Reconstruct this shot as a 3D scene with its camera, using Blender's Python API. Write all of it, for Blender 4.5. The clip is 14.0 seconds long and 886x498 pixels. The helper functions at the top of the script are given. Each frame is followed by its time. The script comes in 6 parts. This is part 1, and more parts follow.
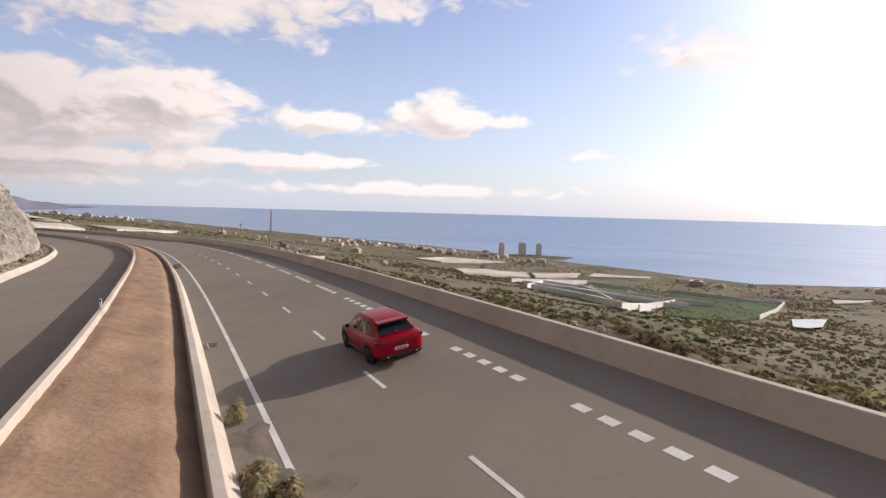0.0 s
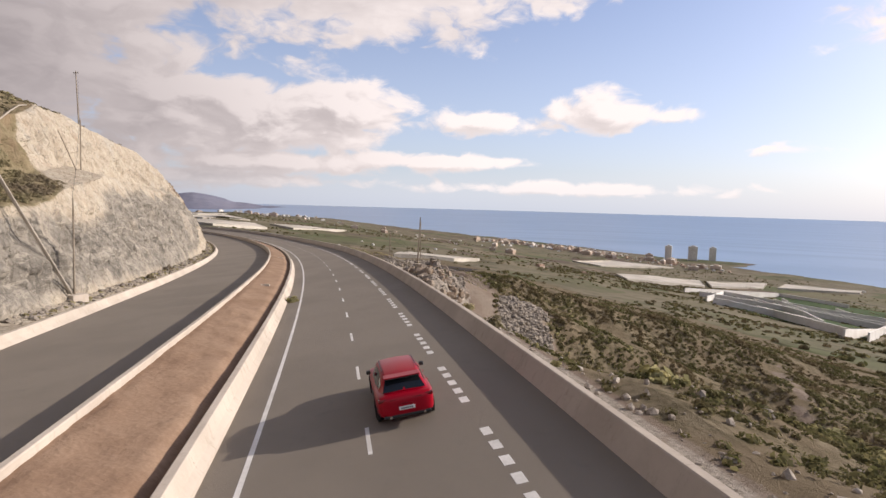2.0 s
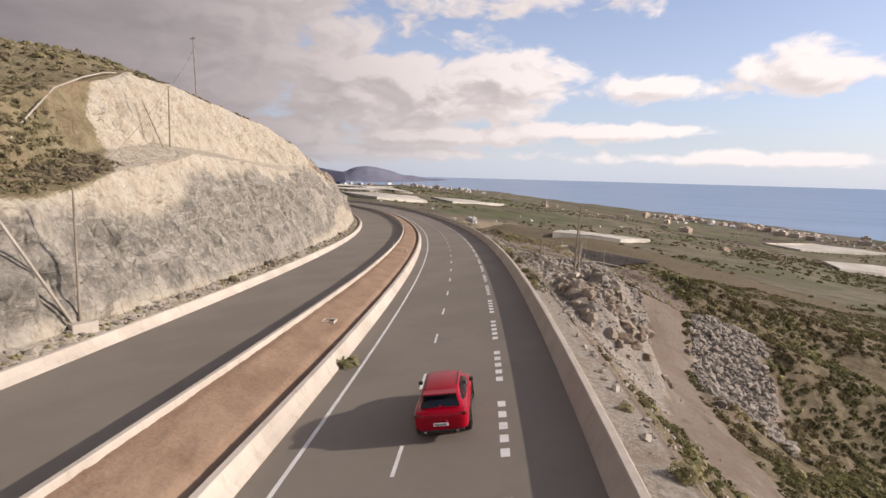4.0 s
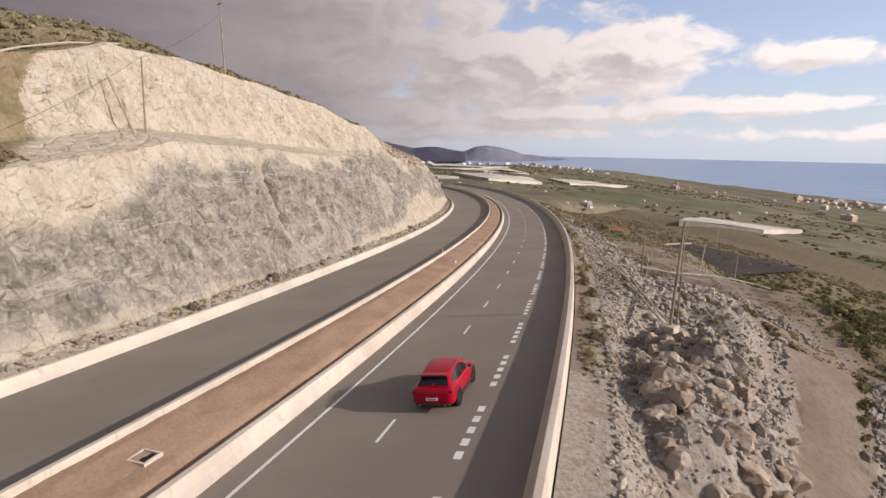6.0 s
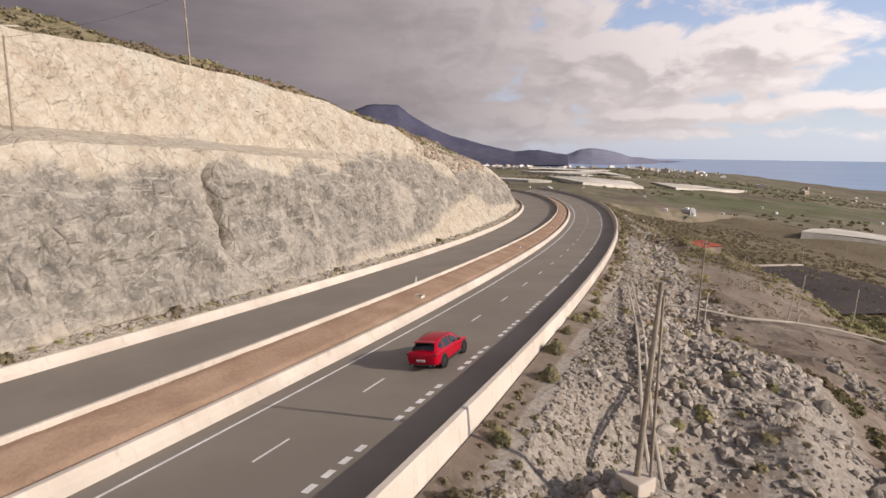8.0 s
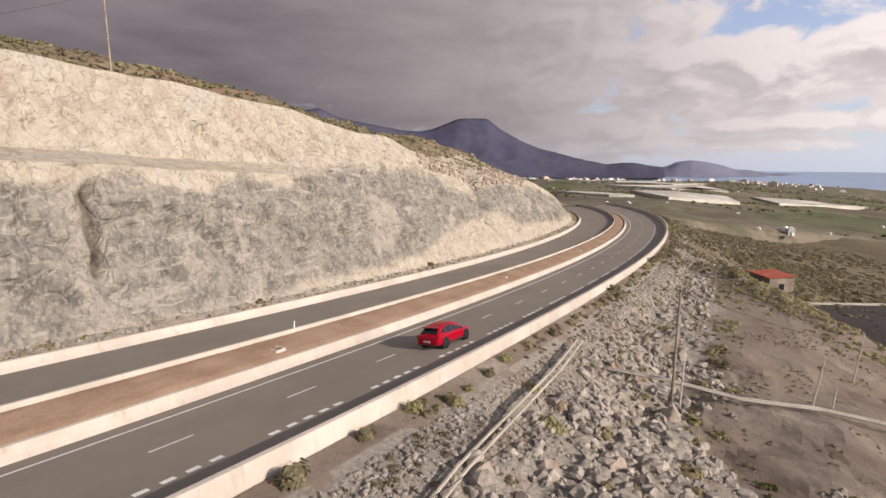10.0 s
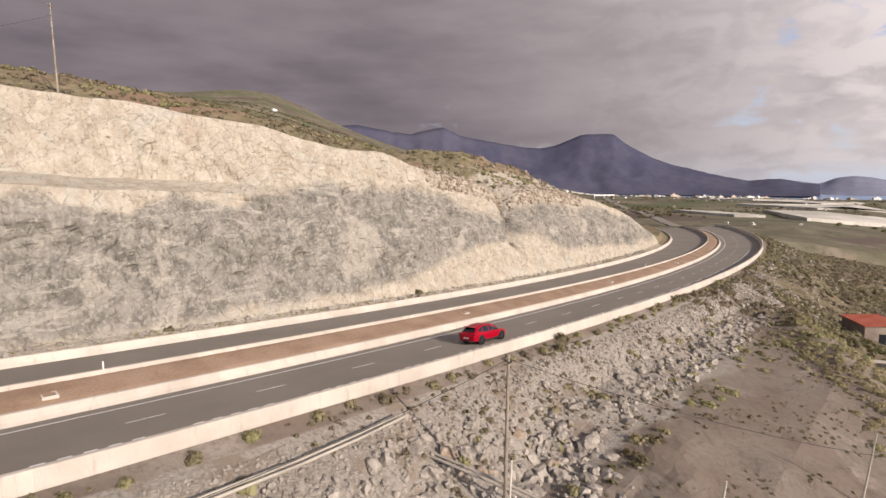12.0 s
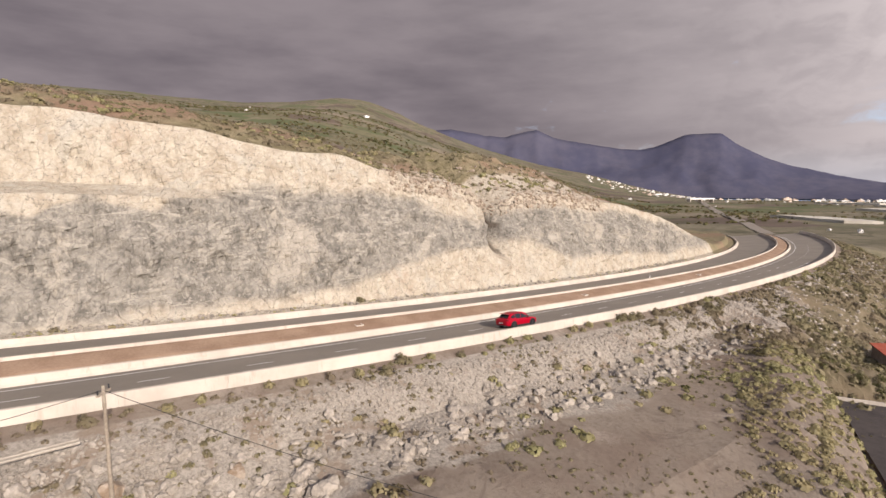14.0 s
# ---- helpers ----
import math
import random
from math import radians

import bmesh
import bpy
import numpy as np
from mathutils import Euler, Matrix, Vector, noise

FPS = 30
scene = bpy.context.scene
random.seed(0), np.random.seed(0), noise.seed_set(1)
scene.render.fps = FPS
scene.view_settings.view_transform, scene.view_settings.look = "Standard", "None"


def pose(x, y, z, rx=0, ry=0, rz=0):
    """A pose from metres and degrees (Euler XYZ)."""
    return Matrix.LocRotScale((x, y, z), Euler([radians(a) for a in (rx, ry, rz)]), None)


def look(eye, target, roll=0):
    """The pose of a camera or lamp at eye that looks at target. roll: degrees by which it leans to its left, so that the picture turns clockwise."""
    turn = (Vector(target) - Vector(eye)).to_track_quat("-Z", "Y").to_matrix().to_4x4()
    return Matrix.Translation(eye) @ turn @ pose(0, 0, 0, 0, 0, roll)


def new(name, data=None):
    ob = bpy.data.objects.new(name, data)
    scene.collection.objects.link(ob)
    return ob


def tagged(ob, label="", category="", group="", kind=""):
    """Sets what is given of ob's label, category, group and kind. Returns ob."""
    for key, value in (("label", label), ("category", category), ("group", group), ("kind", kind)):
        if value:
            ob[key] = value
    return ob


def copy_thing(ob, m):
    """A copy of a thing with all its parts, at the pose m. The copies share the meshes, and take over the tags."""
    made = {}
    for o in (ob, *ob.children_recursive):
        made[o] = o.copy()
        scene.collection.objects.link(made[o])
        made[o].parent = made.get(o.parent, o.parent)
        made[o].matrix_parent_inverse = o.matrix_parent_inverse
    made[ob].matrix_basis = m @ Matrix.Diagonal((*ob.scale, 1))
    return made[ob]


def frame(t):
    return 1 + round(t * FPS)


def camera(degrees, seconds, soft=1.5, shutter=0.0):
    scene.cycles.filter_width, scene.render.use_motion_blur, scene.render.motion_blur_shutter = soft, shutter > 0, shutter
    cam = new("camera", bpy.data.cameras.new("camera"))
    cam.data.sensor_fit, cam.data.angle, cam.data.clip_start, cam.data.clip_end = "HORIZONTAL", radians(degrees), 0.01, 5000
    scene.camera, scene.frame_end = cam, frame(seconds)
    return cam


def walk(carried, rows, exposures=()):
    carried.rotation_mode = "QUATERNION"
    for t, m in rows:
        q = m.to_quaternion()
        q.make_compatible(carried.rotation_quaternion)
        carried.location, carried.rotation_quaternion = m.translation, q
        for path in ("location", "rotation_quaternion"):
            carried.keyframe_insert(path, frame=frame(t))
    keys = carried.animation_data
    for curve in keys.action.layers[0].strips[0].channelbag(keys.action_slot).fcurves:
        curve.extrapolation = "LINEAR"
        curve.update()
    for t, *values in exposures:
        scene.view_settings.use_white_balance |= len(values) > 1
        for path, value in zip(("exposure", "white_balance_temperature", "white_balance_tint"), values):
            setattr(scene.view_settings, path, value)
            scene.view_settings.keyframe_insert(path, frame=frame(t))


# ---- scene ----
cam = camera(78.5, 14.0)
METRES, EYE, TILT, LEAN, TURN = 150.0, 9.0, -4.0, -1.53, 0.0
ROWS = [
    (0.0, 0.0, 0.0, 0.0, -0.0, 0.0, 0.0),
    (0.5, -0.0081, 0.0337, 0.0047, 3.66, 0.0, -0.29),
    (1.0, -0.0178, 0.0727, 0.0095, 7.49, 0.01, -0.59),
    (1.5, -0.0273, 0.1093, 0.0141, 11.42, -0.04, -0.86),
    (2.0, -0.0382, 0.1499, 0.0193, 16.08, -0.21, -1.19),
    (2.5, -0.0487, 0.1864, 0.0242, 20.53, -0.61, -1.53),
    (3.0, -0.0611, 0.2241, 0.0294, 24.84, -1.28, -1.83),
    (3.5, -0.0729, 0.258, 0.0342, 28.78, -2.25, -2.09),
    (4.0, -0.0846, 0.2938, 0.0393, 32.93, -3.6, -2.37),
    (6.5, -0.1238, 0.4597, 0.0606, 48.33, -6.48, -3.02),
    (7.0, -0.1301, 0.4941, 0.063, 51.24, -6.58, -3.12),
    (7.5, -0.1355, 0.526, 0.0647, 53.96, -6.62, -3.16),
    (8.0, -0.1414, 0.5603, 0.0664, 56.24, -6.51, -3.13),
    (10.5, -0.1614, 0.726, 0.0794, 68.6, -5.42, -3.52),
    (11.0, -0.1648, 0.7621, 0.0828, 71.85, -5.19, -3.63),
    (11.5, -0.1679, 0.7956, 0.0855, 75.01, -4.96, -3.74),
    (12.0, -0.1712, 0.8323, 0.0884, 78.46, -4.69, -3.86),
    (12.5, -0.1746, 0.866, 0.0904, 81.42, -4.6, -3.92),
    (13.0, -0.1784, 0.9031, 0.0932, 84.31, -4.77, -3.98),
    (13.5, -0.1826, 0.937, 0.0953, 86.65, -4.9, -4.0),
    (14.0, -0.1868, 0.9739, 0.098, 88.39, -5.0, -3.99),
]
walk(cam, [(t, pose(0, 0, EYE, TILT, LEAN, TURN) @ pose(METRES * x, METRES * y, METRES * z, 90 + pitch, roll, yaw)) for t, x, y, z, yaw, pitch, roll in ROWS], exposures=((0.0, 0.0, 6700, 16), (7.0, -0.02, 6700, 16), (10.5, 0.03, 6700, 16), (12.0, 0.08, 6700, 16), (14.0, 0.18, 6700, 16)))

# ---- light ----
SUN_AZ, SUN_EL = 59.0, 25.0            # degrees clockwise from +y, degrees above the horizon
sun_dir = Vector((math.sin(radians(SUN_AZ)) * math.cos(radians(SUN_EL)), math.cos(radians(SUN_AZ)) * math.cos(radians(SUN_EL)), math.sin(radians(SUN_EL))))
sun = new("sun", bpy.data.lights.new("sun", "SUN"))
sun.data.energy, sun.data.angle, sun.data.color = 4.8, radians(0.6), (1.0, 0.93, 0.82)
sun.matrix_world = look(sun_dir * 100, (0, 0, 0))


class Nodes:
    """A short way to write node trees."""

    def __init__(self, tree):
        self.tree = tree
        tree.nodes.clear()

    def add(self, kind, links=(), **props):
        n = self.tree.nodes.new(kind)
        for k, v in props.items():
            setattr(n, k, v)
        for key, v in dict(links).items():
            if isinstance(v, bpy.types.NodeSocket):
                self.tree.links.new(v, n.inputs[key])
            else:
                n.inputs[key].default_value = v
        return n

    def math(self, op, a, b=0.0, c=0.0, clamp=False):
        return self.add("ShaderNodeMath", {0: a, 1: b, 2: c}, operation=op, use_clamp=clamp).outputs[0]

    def ramp(self, fac, lo, hi, to_lo=0.0, to_hi=1.0):
        return self.add("ShaderNodeMapRange", {"Value": fac, "From Min": lo, "From Max": hi, "To Min": to_lo, "To Max": to_hi}, interpolation_type="SMOOTHSTEP").outputs[0]

    def noise(self, vec, scale, detail=4.0, rough=0.55, out="Fac", distortion=0.0):
        return self.add("ShaderNodeTexNoise", {"Vector": vec, "Scale": scale, "Detail": detail, "Roughness": rough, "Distortion": distortion}).outputs[out]

    def mix(self, fac, a, b, blend="MIX"):
        n = self.tree.nodes.new("ShaderNodeMix")
        n.data_type, n.blend_type = "RGBA", blend
        for i, v in ((0, fac), (6, a), (7, b)):
            if isinstance(v, bpy.types.NodeSocket):
                self.tree.links.new(v, n.inputs[i])
            else:
                n.inputs[i].default_value = (*v, 1.0) if isinstance(v, tuple) and len(v) == 3 else v
        return n.outputs[2]


def build_world():
    world = bpy.data.worlds.new("sky")
    scene.world = world
    world.use_nodes = True
    n = Nodes(world.node_tree)
    sky = n.add("ShaderNodeTexSky", sky_type="NISHITA", sun_disc=False, sun_elevation=radians(SUN_EL), sun_rotation=radians(SUN_AZ), altitude=100, air_density=1.0, dust_density=1.5, ozone_density=1.0)
    way = n.add("ShaderNodeTexCoord").outputs["Generated"]
    sep = n.add("ShaderNodeSeparateXYZ", {0: way})
    toward = n.add("ShaderNodeVectorMath", {0: way, 1: tuple(sun_dir)}, operation="DOT_PRODUCT").outputs["Value"]
    lit = n.ramp(toward, -0.80, 0.24)
    high = sep.outputs[2]
    az = n.math("MULTIPLY", n.math("ARCTAN2", sep.outputs[0], sep.outputs[1]), 57.2958)
    el = n.math("MULTIPLY", n.math("ARCSINE", high), 57.2958)
    # heaps of cloud: azimuth, height, half width, rise above, drop below, weight
    heaps = ((-62, 27, 80, 24, 14.5, 1.5), (-24, 24, 29, 12, 9.4, 1.5), (-112, 12, 84, 60, 17, 1.5), (-64, 8, 28, 14, 10, 1.25), (-41, 9.4, 15, 3.4, 6.5, 1.25), (-28, 9.6, 13, 3.0, 3.8, 1.15), (-56, 2.0, 20, 2.6, 2.4, 1.4),
             (-12, 8.7, 9.5, 2.0, 1.8, 0.85), (0.2, 9.2, 7.5, 3.1, 2.3, 1.0), (5.6, 9.2, 5.0, 1.4, 1.1, 0.75), (-34, 3.9, 18, 2.0, 1.6, 1.1), (-19, 4.6, 12, 1.4, 1.4, 0.85), (-52, 3.6, 14, 3.0, 2.6, 1.4),
             # the (0, 62) heap overhead is unseen, added to hold ambient light down
             (-4, 2.0, 24, 1.1, 0.9, 0.75), (-36, 7.4, 16, 5.0, 4.4, 1.25), (-58, 14, 25, 13, 9, 1.2), (-44, 2.3, 24, 1.5, 1.3, 0.95), (24.5, 15.4, 6.5, 3.4, 3.2, 0.62), (14, 5.9, 6, 0.9, 0.8, 0.45), (30, 27, 12, 4, 4, 0.5), (0, 62, 200, 40, 22, 0.9), (160, 25, 60, 30, 18, 0.8))

    def thickness(da, de):
        """How deep the cloud stands at a bearing moved by da and de degrees."""
        a, e = n.math("ADD", az, da), n.math("ADD", el, de)
        v = n.add("ShaderNodeCombineXYZ", {0: n.math("MULTIPLY", a, 0.105), 1: n.math("MULTIPLY", e, 0.20), 2: 3.7}).outputs[0]
        warp = n.add("ShaderNodeVectorMath", {0: n.noise(v, 1.6, 3.0, 0.5, out="Color"), 1: (0.5, 0.5, 0.5)}, operation="SUBTRACT").outputs[0]
        v = n.add("ShaderNodeVectorMath", {0: warp, 1: (0.7, 0.7, 0.0), 2: v}, operation="MULTIPLY_ADD").outputs[0]
        ball = n.add("ShaderNodeTexVoronoi", {"Vector": v, "Scale": 2.3, "Smoothness": 0.35}, feature="SMOOTH_F1").outputs["Distance"]
        small = n.add("ShaderNodeTexVoronoi", {"Vector": v, "Scale": 6.2, "Smoothness": 0.3}, feature="SMOOTH_F1").outputs["Distance"]
        rough = n.math("MULTIPLY", n.math("SUBTRACT", n.noise(v, 1.5, 9.0, 0.62), 0.5), 2.6)
        rough = n.math("ADD", rough, n.math("MULTIPLY", n.math("SUBTRACT", 0.42, ball), 0.75))
        rough = n.math("ADD", rough, n.math("MULTIPLY", n.math("SUBTRACT", 0.40, small), 0.30))
        field = -1.0
        for ca, ce, wide, up, down, weight in heaps:
            x = n.math("DIVIDE", n.math("SUBTRACT", a, ca), wide)
            y = n.math("SUBTRACT", e, ce)
            y = n.math("MAXIMUM", n.math("DIVIDE", y, up), n.math("DIVIDE", y, -down))
            w = n.math("SUBTRACT", 1.0, n.math("SQRT", n.math("ADD", n.math("MULTIPLY", x, x), n.math("MULTIPLY", y, y))))
            field = n.math("SMOOTH_MAX", field, n.math("MULTIPLY", w, weight), 0.12)
        return n.math("ADD", n.math("MINIMUM", field, 0.9), n.math("MULTIPLY", rough, 0.62))

    here, sunward = thickness(0.0, 0.0), thickness(1.3, 1.1)
    dens = n.ramp(here, 0.06, 0.44)
    thick = n.ramp(here, 0.20, 0.95)
    relief = n.ramp(n.math("SUBTRACT", here, sunward), -0.30, 0.32)
    shade = n.mix(lit, (0.135, 0.120, 0.137), (0.55, 0.51, 0.51))
    bright = n.mix(n.ramp(toward, -0.72, 0.42), (0.265, 0.238, 0.252), (1.06, 1.0, 0.97))
    flat = n.add("ShaderNodeVectorMath", {0: way, 1: (1.6, 1.6, 6.5)}, operation="MULTIPLY").outputs[0]
    deck = n.math("ADD", n.math("MULTIPLY", n.noise(flat, 1.3, 5.0, 0.5), 0.7), n.math("MULTIPLY", n.noise(flat, 4.5, 6.0, 0.55), 0.3))
    deck = n.ramp(deck, 0.32, 0.68, 1.0, 0.1)
    inland = n.math("MAXIMUM", n.ramp(az, -78, -34, 1.0, 0.0), n.ramp(el, 12.5, 19, 0.0, 0.75))
    heaped = n.math("MULTIPLY", n.math("ADD", 0.38, n.math("MULTIPLY", thick, 0.52)), n.math("SUBTRACT", 1.0, n.math("MULTIPLY", relief, 0.95)))
    part_of = n.math("ADD", n.math("MULTIPLY", deck, inland), n.math("MULTIPLY", heaped, n.math("SUBTRACT", 1.0, inland)))
    cloud = n.mix(part_of, bright, shade)
    blue = n.add("ShaderNodeVectorMath", {0: sky.outputs[0], 1: (0.122, 0.130, 0.157)}, operation="MULTIPLY").outputs[0]
    haze = n.math("MAXIMUM", n.ramp(high, 0.0, 0.16, 0.72, 0.0), n.ramp(high, 0.0, 0.55, 0.46, 0.05))
    air = n.mix(haze, blue, n.mix(lit, (0.40, 0.40, 0.48), (0.76, 0.86, 1.0)))
    # cloud high overhead is darkened to cut the ambient light on the ground
    dim = n.ramp(el, 24, 55, 1.0, 0.34)
    cloud = n.add("ShaderNodeVectorMath", {0: cloud, 1: n.add("ShaderNodeCombineXYZ", {0: dim, 1: dim, 2: dim}).outputs[0]}, operation="MULTIPLY").outputs[0]
    cloud = n.mix(n.ramp(el, 0.0, 4.0, 0.4, 0.0), cloud, air)
    both = n.mix(dens, air, cloud)
    glow = n.math("MULTIPLY", n.math("POWER", n.math("MAXIMUM", toward, 0.0), 13.0), 0.72)
    seen = n.mix(1.0, both, n.add("ShaderNodeCombineXYZ", {0: glow, 1: n.math("MULTIPLY", glow, 0.97), 2: n.math("MULTIPLY", glow, 0.93)}).outputs[0], "ADD")
    bg = n.add("ShaderNodeBackground", {"Color": seen, "Strength": 1.0})
    n.add("ShaderNodeOutputWorld", {"Surface": bg.outputs[0]})


build_world()


# ---- materials ----
def material(name, make, rough=0.8, metal=0.0, bump=0.0, bump_scale=8.0, coat=0.0, spec=0.06, through_light=0.0):
    """make(n, p, obj_random) returns a colour socket or tuple, or (colour, height); p is the position in metres."""
    mat = bpy.data.materials.new(name)
    mat.use_nodes = True
    n = Nodes(mat.node_tree)
    p = n.add("ShaderNodeNewGeometry").outputs["Position"]
    info = n.add("ShaderNodeObjectInfo").outputs["Random"]
    got = make(n, p, info)
    height = None
    if isinstance(got, tuple) and len(got) == 2:
        got, height = got
    shader = n.add("ShaderNodeBsdfPrincipled", {"Roughness": rough, "Metallic": metal, "Coat Weight": coat, "Specular IOR Level": spec, "Coat Roughness": 0.05})
    if isinstance(got, bpy.types.NodeSocket):
        n.tree.links.new(got, shader.inputs["Base Color"])
    else:
        shader.inputs["Base Color"].default_value = (*got, 1)
    if bump:
        if height is None:
            height = n.noise(p, bump_scale, 6.0, 0.6)
        b = n.add("ShaderNodeBump", {"Height": height, "Strength": bump, "Distance": 0.1})
        n.tree.links.new(b.outputs[0], shader.inputs["Normal"])
    out = shader.outputs[0]
    if through_light:
        leaf = n.add("ShaderNodeBsdfTranslucent", {"Color": got})
        out = n.add("ShaderNodeMixShader", {0: through_light, 1: out, 2: leaf.outputs[0]}).outputs[0]
    n.add("ShaderNodeOutputMaterial", {"Surface": out})
    return mat


def two(a, b, s1=0.3, s2=6.0, lo=0.35, hi=0.65, vary=0.0):
    """Two tones mixed at two scales."""
    def make(n, p, r):
        f = n.math("ADD", n.math("MULTIPLY", n.noise(p, s1, 4.0), 0.6), n.math("MULTIPLY", n.noise(p, s2, 5.0, 0.65), 0.4))
        col = n.mix(n.ramp(f, lo, hi), a, b)
        if vary:
            k = n.math("ADD", 1.0 - vary, n.math("MULTIPLY", r, 2 * vary))
            col = n.mix(1.0, col, n.add("ShaderNodeCombineXYZ", {0: k, 1: k, 2: k}).outputs[0], "MULTIPLY")
        return col
    return make


def island_tones(a, b, c):
    def make(n, p, r):
        isl = n.add("ShaderNodeNewGeometry").outputs["Random Per Island"]
        col = n.mix(isl, a, b)
        return n.mix(n.ramp(n.noise(p, 0.09, 3.0), 0.42, 0.62), col, c)
    return make


def cliff_make(n, p, r):
    strata = n.add("ShaderNodeAttribute", attribute_name="strata").outputs["Fac"]
    pz = n.add("ShaderNodeVectorMath", {0: p, 1: (1.0, 1.0, 0.75)}, operation="MULTIPLY").outputs[0]
    big = n.noise(p, 0.07, 5.0, 0.6)
    mid = n.noise(pz, 0.6, 8.0, 0.72, distortion=0.15)
    fine = n.noise(p, 3.6, 9.0, 0.74)
    vein = n.noise(pz, 0.22, 8.0, 0.72, distortion=0.4)
    chips = n.add("ShaderNodeTexVoronoi", {"Vector": pz, "Scale": 3.4, "Randomness": 1.0}).outputs["Color"]
    chip = n.add("ShaderNodeSeparateXYZ", {0: chips}).outputs[0]
    broad = n.noise(pz, 0.15, 7.0, 0.66, distortion=0.9)
    grey = n.mix(n.ramp(mid, 0.36, 0.61), (0.132, 0.121, 0.104), (0.262, 0.239, 0.202))
    grey = n.mix(n.math("MULTIPLY", n.ramp(chip, 0.55, 1.0), 0.5), grey, (0.37, 0.335, 0.28))
    grey = n.mix(n.ramp(broad, 0.53, 0.64, 0.0, 0.75), grey, (0.375, 0.335, 0.275))
    grey = n.mix(n.ramp(broad, 0.46, 0.36, 0.0, 0.4), grey, (0.140, 0.128, 0.110))
    drape = n.noise(n.add("ShaderNodeVectorMath", {0: p, 1: (0.35, 0.35, 1.3)}, operation="MULTIPLY").outputs[0], 0.55, 7.0, 0.68, distortion=1.4)
    grey = n.mix(n.ramp(drape, 0.56, 0.61, 0.0, 0.55), grey, (0.40, 0.365, 0.305))
    tan = n.mix(n.ramp(mid, 0.35, 0.65), (0.345, 0.292, 0.222), (0.455, 0.405, 0.322))
    tan = n.mix(n.ramp(vein, 0.56, 0.70, 0.0, 0.6), tan, (0.33, 0.238, 0.170))
    tan = n.mix(n.ramp(broad, 0.46, 0.38, 0.0, 0.6), tan, (0.40, 0.372, 0.312))
    tan = n.mix(n.math("MULTIPLY", n.ramp(chip, 0.7, 1.0), 0.4), tan, (0.47, 0.415, 0.35))
    f = n.math("ADD", n.math("MULTIPLY", strata, 1.0), n.math("MULTIPLY", n.math("SUBTRACT", big, 0.45), 0.4))
    f = n.math("ADD", f, n.math("MULTIPLY", n.math("SUBTRACT", vein, 0.5), 0.7))
    col = n.mix(n.ramp(f, 0.18, 0.84), grey, tan)
    col = n.mix(n.ramp(fine, 0.48, 0.74, 0.0, 0.42), col, (0.14, 0.118, 0.095), "MIX")
    seam = n.add("ShaderNodeTexVoronoi", {"Vector": n.add("ShaderNodeVectorMath", {0: pz, 1: n.noise(p, 1.1, 4.0, 0.6, out="Color")}, operation="ADD").outputs[0], "Scale": 0.55}, feature="DISTANCE_TO_EDGE").outputs["Distance"]
    col = n.mix(n.math("MULTIPLY", n.ramp(seam, 0.0, 0.045, 0.6, 0.0), n.ramp(fine, 0.4, 0.6)), col, (0.085, 0.072, 0.060))
    # dark rock along the gully at s 207; the crack at s 127 is darkened too
    dark_cleft = n.add("ShaderNodeAttribute", attribute_name="dark_cleft").outputs["Fac"]
    col = n.mix(n.ramp(n.math("ADD", dark_cleft, n.math("MULTIPLY", n.math("SUBTRACT", mid, 0.5), 1.2)), 0.35, 0.75, 0.0, 0.85), col, (0.085, 0.068, 0.052))
    soil = n.add("ShaderNodeAttribute", attribute_name="soil").outputs["Fac"]
    ground = ground_colour(n, p)
    col = n.mix(n.ramp(n.math("ADD", soil, n.math("MULTIPLY", n.math("SUBTRACT", fine, 0.5), 0.8)), 0.4, 0.6), col, ground)
    crack = n.add("ShaderNodeTexVoronoi", {"Vector": pz, "Scale": 0.9}, feature="DISTANCE_TO_EDGE").outputs["Distance"]
    h = n.math("ADD", n.math("MULTIPLY", fine, 0.9), n.math("ADD", n.math("MULTIPLY", mid, 2.0), n.ramp(crack, 0.0, 0.15, 0.0, 0.8)))
    return col, h


def ground_colour(n, p):
    a = n.noise(p, 0.035, 5.0, 0.6)
    b = n.noise(p, 0.5, 6.0, 0.65)
    c = n.noise(p, 5.0, 5.0, 0.7)
    col = n.mix(n.ramp(b, 0.35, 0.65), (0.16, 0.135, 0.078), (0.26, 0.215, 0.135))
    col = n.mix(n.ramp(a, 0.47, 0.60), col, (0.25, 0.165, 0.115))
    return n.mix(n.ramp(c, 0.42, 0.7, 0.0, 0.5), col, (0.125, 0.108, 0.062))


